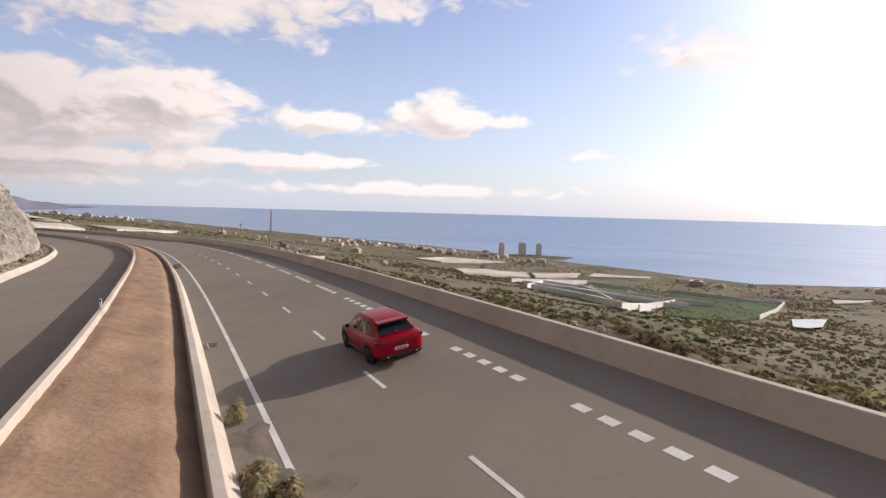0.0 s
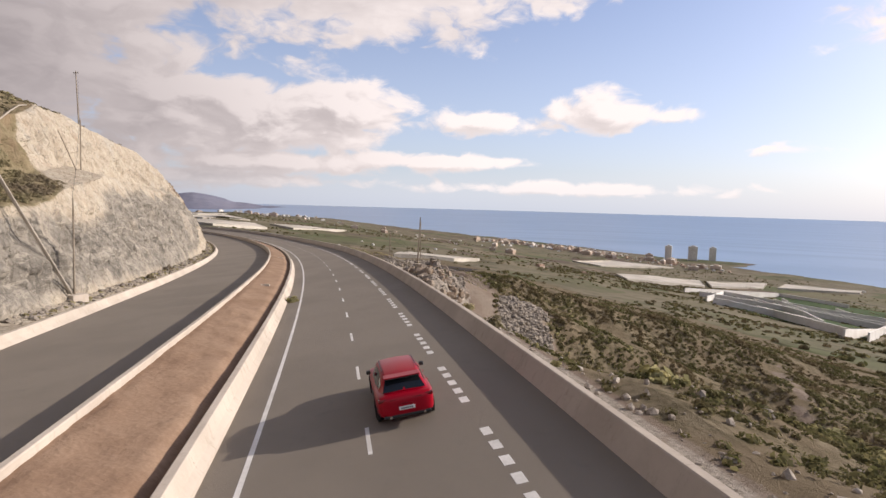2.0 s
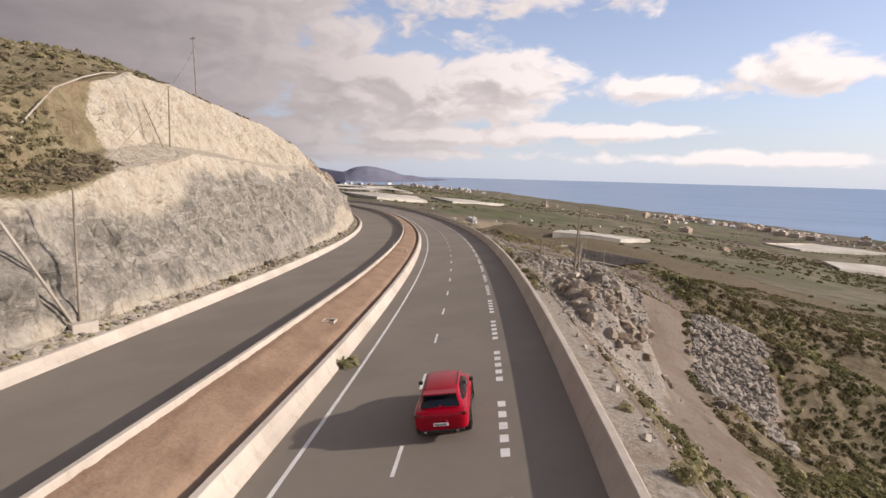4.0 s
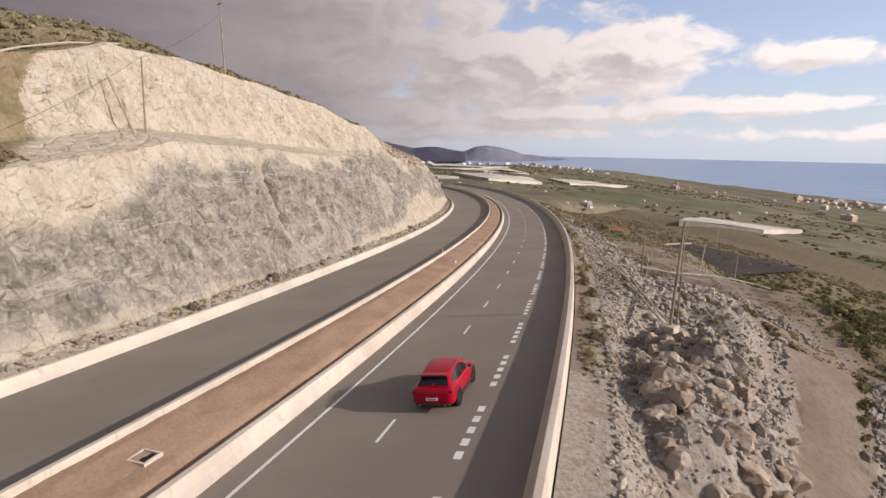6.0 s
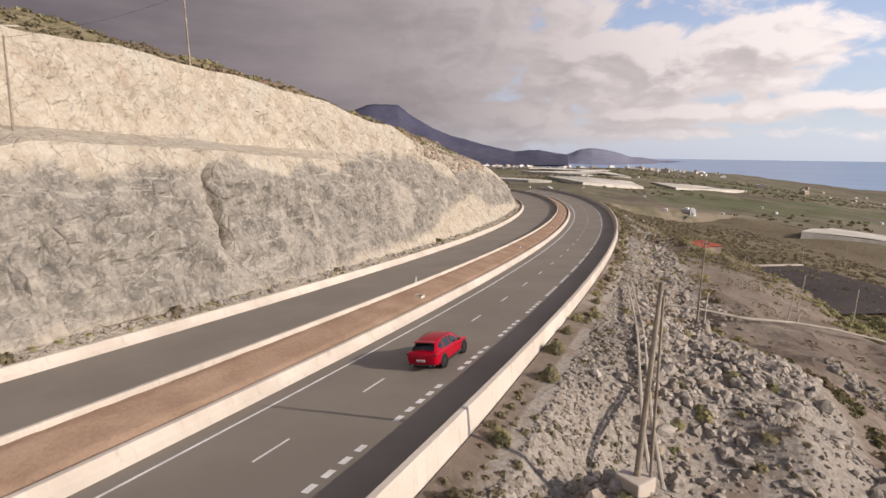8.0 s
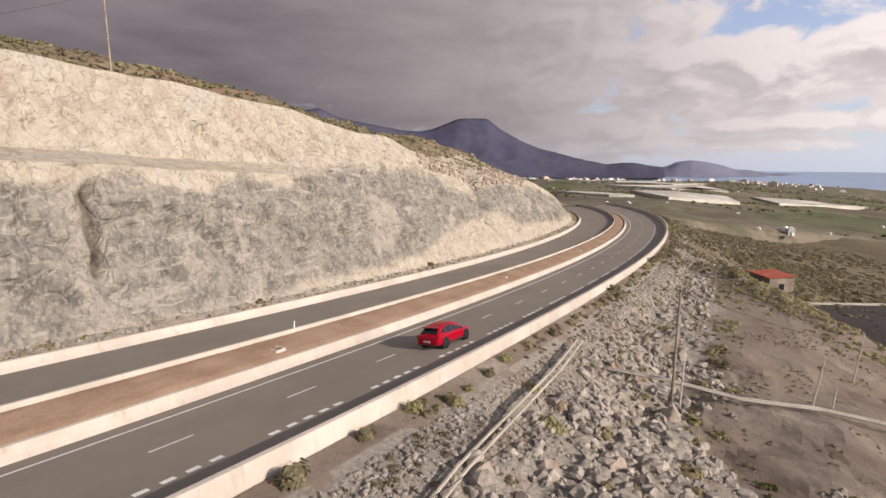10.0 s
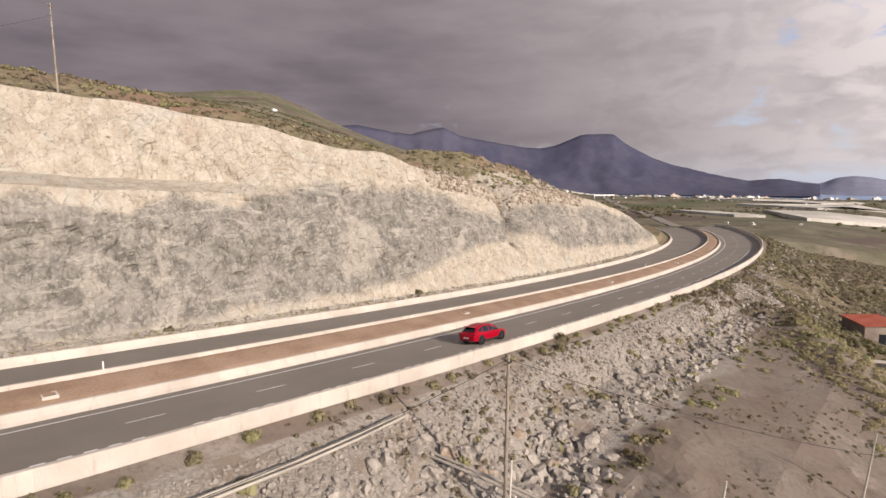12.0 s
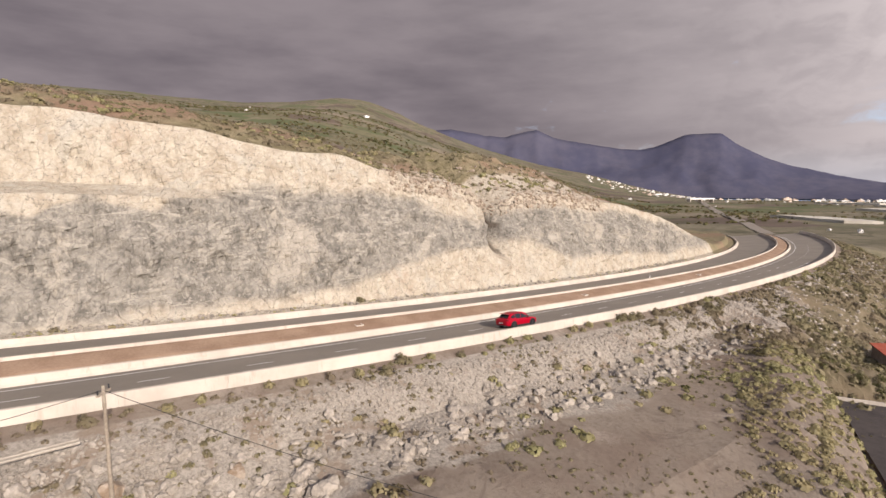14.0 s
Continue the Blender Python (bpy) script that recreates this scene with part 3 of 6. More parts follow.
    strata = np.maximum(smooth(dz + wob, hb - 2.4, hb + 2.4), smooth(-dz + wob, -lb - 1.8, -lb + 1.8))
    rubble = smooth(s + 4 * fbm(v * 9, s / 6, 2.0, 2), 186, 196) * (1 - smooth(s, 252, 266)) * (1 - smooth(v, 4.16, 4.34)) * smooth(fbm(s / 6, v * 14, 5.0, 3), -0.3, -0.05)
    strata = np.maximum(strata, 0.9 * rubble * (v > 3.7))
    strata = np.maximum(strata, 1.1 * smooth(v + 0.25 * fbm(s / 5, v * 4, 7.0, 3), 1.80, 2.05) * (v < 3.05) * (1 - smooth(s, 150, 168)))
    soil = np.where(v > 4.0, 1.0 - rubble, np.where(v < 1, 0.5 - 0.2 * v, 0.0)) + 1 - smooth(h, 0.5, 3)
    soil = np.maximum(soil, smooth(v, 1.85, 2.1) * (1 - smooth(s + 5 * fbm(dz / 4, s / 9, 1.5, 3) - 5 * np.clip(v - 2, 0, 2), 92, 99)))
    return o, dz, strata, soil


def right_height(s, o):
    """dz of the ground outside the near wall, and how much of it is soil (0 stone, 0.5 bare dirt, 1 scrub)."""
    s, o = np.broadcast_arrays(np.asarray(s, float), np.asarray(o, float))
    knots = [6.9, 9, 12, 15, 20, 25, 32, 42, 60, 82, 130]
    start = np.interp(o, knots, [0.6, 0.5, 0.3, -0.4, -2.0, -4.0, -7.5, -11.0, -16.0, -22.0, -32.0])
    early = np.interp(o, knots, [0.6, 0.3, -3.0, -5.4, -7.4, -9.6, -14.0, -19.5, -26.0, -31.5, -36.0])
    mid = np.interp(o, knots, [0.85, 0.6, 0.2, -0.4, -1.2, -3.4, -6.6, -10.2, -17.2, -24.0, -33.0])
    yard_side = np.interp(o, knots, [0.9, 0.1, -1.4, -2.6, -3.1, -3.3, -4.0, -5.2, -11.0, -15.5, -24.0])
    late = np.interp(o, [6.9, 9.3, 12, 15, 25, 32, 40, 130], [0.9, 0.2, -1.6, -2.2, -3.2, -5.6, -8.6, -22])
    far = np.interp(o, [6.9, 9.3, 16, 23, 40, 130], [0.9, 0.3, -2.0, -6.0, -10.0, -26])
    dz = start + (early - start) * smooth(s, 42, 70)
    dz = dz + (mid - dz) * smooth(s, 104, 118)
    dz = dz + (yard_side - dz) * smooth(s, 124, 138)
    dz = dz + (late - dz) * smooth(s, 144, 160)
    dz = dz + (far - dz) * smooth(s, 190, 225)
    crag = np.exp(-((s - 98) / 9) ** 4 - ((o - 13.6) / 3.6) ** 4)
    dz = dz + np.maximum(0, 0.9 - dz) * crag * 0.9
    lump = smooth(o, 9, 12)
    line = np.interp(s, [60, 85, 100, 110, 125, 135, 146], [15, 18.5, 21.5, 25.4, 31, 33, 35])
    track = np.exp(-((o - line + 0.8 * fbm(s / 6, 0 * s, 4.0, 2)) / 2.5) ** 4) * smooth(s, 68, 78) * (1 - smooth(s, 140, 150))
    flat = np.maximum((smooth(s, 150, 165) - smooth(s, 200, 215)) * smooth(o, 14, 17) * (1 - smooth(o, 28, 34)), track)
    dz = dz + lump * (1.1 * fbm(s / 5, o / 5, 2.0, 4) + crag * 2.4 * fbm(s / 3.0, o / 3.0, 5.0, 5)) * (1 - 0.8 * flat)
    dz = dz + 2.6 * fbm(s / 16, o / 16, 6.0, 3) * smooth(o, 30, 50) * (1 - smooth(s, 132, 146))
    pad = np.exp(-(((s - 105.6) / 2.2) ** 2 + ((o - 13.1) / 2.2) ** 2) ** 2)
    dz = dz * (1 - pad) + 0.1 * pad
    yard = smooth(s, 116, 124) * (1 - smooth(s, 192, 206)) * smooth(o + 2 * fbm(s / 9, o / 9, 1.0, 3), 17 + np.interp(s, [100, 107, 128, 142], [0, 7, 7, 0]), 20 + np.interp(s, [100, 107, 128, 142], [0, 7, 7, 0])) * (1 - smooth(o, 31, 38))
    yard = np.maximum(yard, np.exp(-((o - 15.5 + 0.22 * (s - 200)) / 2.8) ** 4) * smooth(s, 186, 194) * (1 - smooth(s, 212, 222)))
    rim = np.interp(s, [100, 107, 128, 142], [0, 7, 7, 0])
    stone = (1 - smooth(o + 2.5 * fbm(s / 8, o / 8, 8, 3), 14 + rim, 19 + rim)) * smooth(s, 78, 90) * (1 - smooth(s, 215, 240))
    stone = np.maximum(stone, smooth(s + 6 * fbm(s / 5, o / 5, 3, 3), 92, 98) * (1 - smooth(s, 116, 122)) * smooth(o, line + 2.5, line + 4) * (1 - smooth(o + 5 * fbm(s / 6, o / 6, 5, 3), line + 9, line + 14)))
    trail = np.exp(-((o - 81 - 0.95 * (s - 95)) / 1.9) ** 4) * smooth(s, 66, 74) * (1 - smooth(s, 126, 134))
    track = np.maximum(track, trail)
    strip = (1 - smooth(o + 0.5 * fbm(s / 3, o, 3, 2), 8.0, 8.5)) * smooth(s, 92, 98)
    stone = np.maximum(stone, 1 - smooth(o, 8.2, 9.8))
    soil = np.clip(1 - stone - 0.5 * np.maximum(yard, track) - 0.15 * smooth(s, 84, 100) * (1 - smooth(o, 20, 60)), 0, 1)
    soil = np.where(np.maximum(np.maximum(yard, track), strip) > 0.5, 0.5, soil)
    return dz, soil


def corridor_z(s, o):
    """World height of the ground right of the road."""
    dz, soil = right_height(s, o)
    p = on_road(s, o, dz)
    w = smooth(o, 85, 160)
    z = p[..., 2] * (1 - w) + far_height(p[..., 0], p[..., 1]) * w
    dx, dy = p[..., 0] + 83.5, p[..., 1] - 191
    a, b = 0.89 * dx - 0.456 * dy, 0.456 * dx + 0.89 * dy
    level = smooth(a, -2.6, -0.6) * (1 - smooth(a, 34, 46)) * smooth(b, -2.6, -0.6) * (1 - smooth(b, 21, 32))
    z = z + (1.2 + 1.2 * fbm(a / 6, b / 6, 3, 3)) * np.exp(-((b + 6) / 3.6) ** 2) * smooth(a, -5, 2) * (1 - smooth(a, 30, 42))
    return z * (1 - level) + -10.7 * level, soil


def build_ground():
    # cutting and hillside beside the far carriageway
    s = np.concatenate([np.arange(-60, 60, 3.0), np.arange(60, 325, 0.55), np.arange(325, 405, 2.5)])
    v = np.concatenate([np.linspace(0, 1, 7)[:-1], np.linspace(1, 2, 56)[:-1], np.linspace(2, 3, 7)[:-1], np.linspace(3, 4, 34)[:-1], np.linspace(4, 5, 40)])
    ss, vv = np.meshgrid(s, v, indexing="ij")
    o, dz, strata, soil = left_point(ss, vv)
    p = on_road(ss, np.maximum(o, -118 + 62 * smooth(ss, 215, 300)), dz)
    w = smooth(vv, 4.45, 5.0)
    p[..., 2] = p[..., 2] * (1 - w) + far_height(p[..., 0], p[..., 1]) * w
    ob = mesh_object("rock_cutting", p.reshape(-1, 3), grid_faces(len(s), len(v)), "cliff", attrs={"strata": strata, "soil": soil, "dark_cleft": np.exp(-((ss - 206.5 - 0.45 * dz + 1.6 * fbm(ss / 3, dz / 3, 2, 3)) / 1.5) ** 2) * smooth(dz, 1.5, 6) * (1 - smooth(vv, 4.05, 4.2)) + 0.75 * np.exp(-((ss - 127.2 - 0.16 * (dz - 5) + 0.9 * fbm(dz / 2.5, 0 * ss, 6.0, 3)) / 0.7) ** 2) * smooth(dz, 1.5, 3.5) * (1 - smooth(dz, 9.5, 11.5))})
    tagged(ob, "steep grey and tan rock cutting with a scrubby hillside on top", "cliff", kind="structure")
    # embankment and slope outside the near wall
    s = np.concatenate([np.arange(-60, 60, 2.0), np.arange(60, 240, 0.7), np.arange(240, 405, 2.0)])
    o = np.concatenate([np.arange(6.88, 32, 0.55), np.arange(32, 60, 1.6), np.linspace(60, 165, 26)])
    ss, oo = np.meshgrid(s, o, indexing="ij")
    z, soil = corridor_z(ss, oo)
    p = on_road(ss, oo)
    p[..., 2] = z
    ob = mesh_object("embankment", p.reshape(-1, 3), grid_faces(len(s), len(o))[:, ::-1], "verge", attrs={"soil": soil})
    tagged(ob, "stony embankment and bare dirt falling away below the road wall", "ground", kind="structure")
    # the land beyond, down to the coast
    ang = np.radians(np.arange(0, 360.1, 1.0))
    rad = np.concatenate([[2], np.geomspace(30, 4850, 150)])
    aa, rr = np.meshgrid(ang, rad, indexing="ij")
    x, y = -60 + rr * np.sin(aa), 100 + rr * np.cos(aa)
    z = far_height(x, y)
    fs, fo = find_road(x, y)
    fs, fo = fs.reshape(x.shape), fo.reshape(x.shape)
    lim = np.where(fo < 0, 106 - 60 * smooth(fs, 215, 300), 160)
    inside = smooth(-np.abs(fo), -lim, -lim + 14) * smooth(fs, -66, -56) * (1 - smooth(fs, 394, 404))
    road_z = np.interp(fs, RS, RP[:, 2])
    z = np.where(inside > 0, z - 25 * inside, z)
    near = (1 - smooth(np.abs(fo + 6), 22, 45)) * (fs > 390) * (fs < 440)
    z = z * (1 - near) + (road_z - 2.2) * near
    ob = mesh_object("ground", np.stack([x, y, z], -1).reshape(-1, 3), grid_faces(len(ang), len(rad)), "plain", smooth=True)
    tagged(ob, "dry coastal plain with scrub and green plots", "ground", kind="structure")
    # the sea
    rad = np.concatenate([np.geomspace(400, 2300, 10), np.linspace(2400, 4880, 30)])
    ang = np.radians(np.arange(-75, 130.1, 2.5))
    aa, rr = np.meshgrid(ang, rad, indexing="ij")
    z = SEA + 98 * np.clip((rr - 1900) / 2980, 0, 1) ** 1.6
    ob = mesh_object("water", np.stack([rr * np.sin(aa) - 60, rr * np.cos(aa) + 100, z], -1).reshape(-1, 3), grid_faces(len(ang), len(rad)), "sea", smooth=True)
    tagged(ob, "calm blue sea reaching to the horizon", "sea", kind="structure")


build_ground()


# ---- mountains on the skyline ----
def mountain(az0, az1, dist, ridge, label, floor=-60.0, mat="hill"):
    """ridge: (azimuth, elevation) pairs of its skyline, seen from the road; it falls away on both sides."""
    az = np.arange(az0, az1 + 0.01, 0.25)
    el = np.interp(az, [r[0] for r in ridge], [r[1] for r in ridge])
    el = el + 0.13 * fbm(az / 1.3, 0 * az, dist / 100, 5)
    depth = np.linspace(-1, 1, 41)
    aa, dd = np.meshgrid(np.radians(az), depth, indexing="ij")
    top = dist * np.tan(np.radians(el))[:, None]
    rr = dist + dd * dist * 0.13
    fall = 1 - np.abs(dd) ** 0.85
    x, y = -28 + rr * np.sin(aa), 147 + rr * np.cos(aa)
    z = floor + np.maximum(top - floor, 0) * np.clip(fall + 0.16 * fbm(x / 260, y / 260, 2.0, 4) * smooth(np.abs(dd), 0.04, 0.3), 0, 1)
    p = np.stack([x, y, z], -1)
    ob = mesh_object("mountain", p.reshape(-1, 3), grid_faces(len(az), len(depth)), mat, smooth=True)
    return tagged(ob, label, "mountain", kind="structure")


mountain(-98, -44, 4250, [(-98, 4.0), (-92, 5.6), (-87.5, 6.0), (-84, 5.3), (-82, 5.2), (-80.5, 5.5), (-78.8, 5.85), (-77, 5.0), (-74.4, 4.5), (-71, 3.85), (-68.6, 3.7), (-66.6, 4.15), (-64.8, 4.95), (-64, 5.1), (-61.6, 4.95), (-60.6, 4.2), (-58, 2.7), (-56.2, 2.05), (-54, 1.5), (-52, 0.95), (-49.6, 0.45), (-48, 0.65), (-46, 0.5), (-44, 0.1)], "flat-topped mountain under grey cloud, haze and cloud shade in its dark blue colour")
mountain(-50, -22, 4500, [(-50, 0.1), (-46.5, 0.45), (-44.2, 0.25), (-42.6, 0.75), (-41.6, 0.9), (-40.4, 0.8), (-38, 0.1), (-35, -0.25), (-33, -0.35), (-30.5, -0.55), (-27, -0.95), (-23.8, -1.05), (-22, -1.5)], "low distant hill on the coast above the town", -75.0, "hill_haze")


# ---- the two carriageways ----
S0, S1 = -60.0, 404.0
road = ribbon("road", S0, S1, 2.0, [(-4.85, 0), (-2, 0), (0, 0), (3, 0), (6.2, 0)], "asphalt", banked=True)
tagged(road, "grey asphalt carriageway with two lanes and white markings", "road", kind="structure")
far_road = ribbon("road", S0, S1, 2.0, [(-8.9, -0.38), (-12, -0.68), (-16, -1.10), (-20.75, -1.60)], "asphalt")
tagged(far_road, "empty grey asphalt carriageway below the rock cutting", "road", kind="structure")


def median_strip():
    s = np.concatenate([np.arange(S0, 0, 1.0), np.arange(0, 150, 0.25), np.arange(150, S1, 0.8)])
    o = np.linspace(-8.72, -5.36, 22)
    ss, oo = np.meshgrid(s, o, indexing="ij")
    dz = np.interp(oo, [-8.72, -8.2, -6.2, -5.36], [0.30, 0.33, -0.05, -0.55]) + 0.09 * fbm(ss / 2.2, oo / 1.2, 2, 4) * smooth(oo, -8.6, -8.0) + 0.06 * fbm(ss / 0.55, oo / 0.45, 5, 3) * (1 - 0.6 * smooth(ss, 50, 120))
    ob = mesh_object("median", on_road(ss, oo, dz).reshape(-1, 3), grid_faces(len(s), len(o))[:, ::-1], "earth", smooth=True)
    tagged(ob, "bare reddish-brown earth strip between the carriageways", "median", kind="structure")


median_strip()


def barrier(name, profile, label, length=6.0, s0=S0, s1=S1):
    root = tagged(new(name), label, "wall", kind="structure")
    s = s0
    while s < s1 - 0.5:
        e = min(s + length, s1)
        ribbon("panel", s + 0.003, e - 0.003, 1.5, profile, "concrete", parent=root, caps=True)
        s = e
    return root


barrier("wall_median_near", [(-4.72, -0.85), (-4.74, -0.58), (-4.95, -0.38), (-5.10, 0.02), (-5.13, 0.05), (-5.37, 0.05), (-5.40, 0.02), (-5.45, -0.85)], "cream concrete barrier along the median, stained and jointed")
barrier("wall_median_far", [(-8.62, -0.8), (-8.64, 0.55), (-8.67, 0.59), (-8.86, 0.59), (-8.89, 0.55), (-8.93, -0.8)], "narrow cream concrete kerb wall holding the median earth")
barrier("wall_outer", [(6.02, 0.2), (6.03, 0.92), (6.38, 1.66), (6.42, 1.70), (6.66, 1.70), (6.70, 1.66), (6.92, -0.6), (6.9, -0.7)], "cream concrete parapet along the outer edge of the road")
barrier("wall_cutting", [(-20.55, -2.1), (-20.60, -1.55), (-20.85, -1.30), (-21.0, -0.92), (-21.04, -0.88), (-21.30, -0.88), (-21.5, -1.0), (-21.6, -2.1)], "low cream concrete barrier at the foot of the rock cutting")


def marking(name, s0, s1, o, w, parent, lift=0.006):
    return ribbon(name, s0, s1, 1.5, [(o - w / 2, lift), (o + w / 2, lift)], "paint", banked=True, parent=parent)


marking("edge_line", S0, S1, -3.57, 0.17, road)
for k in range(-6, 46):
    a = 11.4 + 7.46 * k
    marking("lane_dash", a, a + 2.05, 0.0, 0.13, road)
for k in range(-5, 44):
    for j in range(5):
        a = 9.42 + 6.87 * k + 1.0 * j
        if a < 290:
            marking("edge_dash", a, a + 0.56, 3.45, 0.30, road)


ribbon("lane_dash", 30.2, 33.0, 1.0, [(-10.25, -0.512), (-10.0, -0.487)], "paint", parent=far_road)


# ---- the car ----
def build_car():
    root = thing("car", pose(0, 0, 0), "glossy red five-door sport utility car driving on the road", "car")
    # stations: y, half width, bottom, sill, waist height, shoulder height
    st = [(-2.375, 0.22, 0.58, 0.62, 0.68, 0.74), (-2.368, 0.52, 0.47, 0.56, 0.71, 0.83), (-2.345, 0.76, 0.39, 0.52, 0.74, 0.92), (-2.27, 0.89, 0.33, 0.50, 0.80, 1.01), (-2.10, 0.94, 0.28, 0.46, 0.80, 1.04), (-1.75, 0.965, 0.26, 0.44, 0.80, 1.05), (-1.30, 0.97, 0.24, 0.42, 0.78, 1.03),
          (-0.70, 0.945, 0.22, 0.40, 0.74, 1.00), (0.0, 0.94, 0.22, 0.40, 0.74, 0.99), (0.75, 0.945, 0.22, 0.40, 0.74, 0.98), (1.15, 0.965, 0.24, 0.42, 0.76, 0.98), (1.55, 0.965, 0.25, 0.43, 0.77, 0.95), (1.95, 0.92, 0.26, 0.44, 0.74, 0.87), (2.20, 0.82, 0.28, 0.45, 0.68, 0.76), (2.34, 0.62, 0.34, 0.46, 0.58, 0.64)]
    verts, m = [], 0
    for y, w, b, sl, wa, sh in st:
        half = [(0.0, b), (w * 0.80, b), (w * 0.95, b + 0.06), (w * 0.985, sl), (w, wa), (w * 0.985, wa + (sh - wa) * 0.55), (w * 0.93, sh - 0.03), (w * 0.84, sh), (0.0, sh + 0.035)]
        ring = [(x, y, z) for x, z in half] + [(-x, y, z) for x, z in half[-2:0:-1]]
        m = len(ring)
        verts += ring
    faces = [[i * m + j, i * m + (j + 1) % m, (i + 1) * m + (j + 1) % m, (i + 1) * m + j] for i in range(len(st) - 1) for j in range(m)]
    faces += [list(range(m)), list(range((len(st) - 1) * m, len(st) * m))[::-1]]
    body = mesh_object("body", verts, [f[::-1] for f in faces], "car_paint", root, smooth=True)
    mod = body.modifiers.new("round", "SUBSURF")
    mod.levels = mod.render_levels = 2
    # cabin: y, half width at waist, half width at roof, height of glass foot, height of roof
    cab = [(-2.10, 0.80, 0.66, 1.00, 1.06), (-1.66, 0.83, 0.60, 1.00, 1.43), (-1.25, 0.85, 0.61, 0.99, 1.535), (-0.55, 0.86, 0.63, 0.97, 1.575), (0.15, 0.86, 0.63, 0.97, 1.56), (0.55, 0.85, 0.61, 0.97, 1.49), (1.22, 0.80, 0.68, 0.965, 1.02)]
    roof_v, roof_f = [], []
    for y, w, r, f, h in cab:
        roof_v += [(-w, y, f), (-r - 0.02, y, h - 0.05), (-r + 0.08, y, h), (0, y, h + 0.03), (r - 0.08, y, h), (r + 0.02, y, h - 0.05), (w, y, f)]
    for i in range(len(cab) - 1):
        for j in range(6):
            roof_f.append([i * 7 + j, i * 7 + j + 1, (i + 1) * 7 + j + 1, (i + 1) * 7 + j])
    roof_f += [list(range(7)), list(range((len(cab) - 1) * 7, len(cab) * 7))[::-1]]
    roof = mesh_object("roof", roof_v, [f[::-1] for f in roof_f], "car_paint", root, smooth=True)
    mod = roof.modifiers.new("edge", "BEVEL")
    mod.width, mod.segments, mod.limit_method, mod.angle_limit = 0.05, 3, "ANGLE", radians(22)

    def side_point(sign, y, k, lift=0.012):
        ys = [c[0] for c in cab]
        w, r, f, h = (float(np.interp(y, ys, [c[q] for c in cab])) for q in (1, 2, 3, 4))
        top = Vector((sign * (r + 0.02), y, h - 0.05))
        low = Vector((sign * w, y, f))
        out = Vector((sign, 0, 0.35)).normalized() * lift
        return low.lerp(top, k) + out

    def side_pane(sign, y0, y1, k00, k01, k10, k11):
        vs = []
        for i in range(5):
            y = y0 + (y1 - y0) * i / 4
            u = i / 4
            vs += [side_point(sign, y, k00 + (k10 - k00) * u), side_point(sign, y, k01 + (k11 - k01) * u)]
        fs = [[2 * i, 2 * i + 2, 2 * i + 3, 2 * i + 1] for i in range(4)]
        if sign < 0:
            fs = [f[::-1] for f in fs]
        mesh_object("side_window", vs, fs, "glass", root, "dark tinted side window")

    for sign in (1, -1):
        side_pane(sign, -1.62, -1.12, 0.30, 0.62, 0.10, 0.90)
        side_pane(sign, -1.05, -0.28, 0.08, 0.92, 0.06, 0.94)
        side_pane(sign, -0.20, 0.92, 0.06, 0.94, 0.06, 0.40)
    # rear screen, windscreen
    def screen(name, ya, za, wa, yb, zb, wb, label):
        a = [Vector((x * wa, ya, za + 0.02 * (1 - x * x))) for x in (-1, -0.5, 0, 0.5, 1)]
        b = [Vector((x * wb, yb, zb + 0.03 * (1 - x * x))) for x in (-1, -0.5, 0, 0.5, 1)]
        nrm = (b[2] - a[2]).cross(Vector((1, 0, 0)))
        nrm = (nrm if nrm.z > 0 else -nrm).normalized() * 0.014
        mesh_object(name, [v + nrm for v in a + b], [[i, i + 1, i + 6, i + 5] for i in range(4)], "glass", root, label)

    screen("rear_window", -2.07, 1.075, 0.70, -1.70, 1.385, 0.56, "dark tinted rear window")
    screen("windscreen", 1.16, 1.05, 0.66, 0.60, 1.45, 0.58, "dark windscreen")
    bm = bmesh.new()
    box(bm, -0.60, 0.60, -1.92, -1.50, 1.470, 1.505, 0.014)
    part("spoiler", bm, "car_paint", root)
    bm = bmesh.new()
    box(bm, -0.59, 0.59, -1.90, -1.70, 1.430, 1.469, 0.01)
    part("spoiler_trim", bm, "plastic", root, "black spoiler underside")
    bm = bmesh.new()
    box(bm, -0.78, 0.78, -2.35, -2.0, 0.30, 0.41, 0.04)
    part("rear_diffuser", bm, "plastic", root, "black lower rear bumper")
    bm = bmesh.new()
    box(bm, -0.26, 0.26, -2.392, -2.30, 0.55, 0.66, 0.006)
    plate = part("number_plate", bm, "plate", root, "white number plate")
    for k in range(6):
        bm = bmesh.new()
        box(bm, -0.20 + 0.068 * k, -0.155 + 0.068 * k, -2.3965, -2.3905, 0.575, 0.635)
        part("bar", bm, "plastic", plate)
    bm = bmesh.new()
    box(bm, -0.52, 0.52, -2.352, -2.25, 0.875, 0.91, 0.008)
    part("light_bar", bm, "lamp_red", root, "slim red light strip")
    for sx in (1, -1):
        bm = bmesh.new()
        box(bm, min(sx * 0.50, sx * 0.90), max(sx * 0.50, sx * 0.90), -2.325, -2.00, 0.85, 0.96, 0.035)
        part("tail_light", bm, "lamp_red", root, "dark red tail light")
        bm = bmesh.new()
        box(bm, min(sx * 0.48, sx * 0.78), max(sx * 0.48, sx * 0.78), 2.00, 2.22, 0.66, 0.76, 0.04)
        part("headlight", bm, "chrome", root)
        bm = bmesh.new()
        box(bm, min(sx * 0.92, sx * 1.08), max(sx * 0.92, sx * 1.08), 0.60, 0.76, 0.99, 1.13, 0.035)
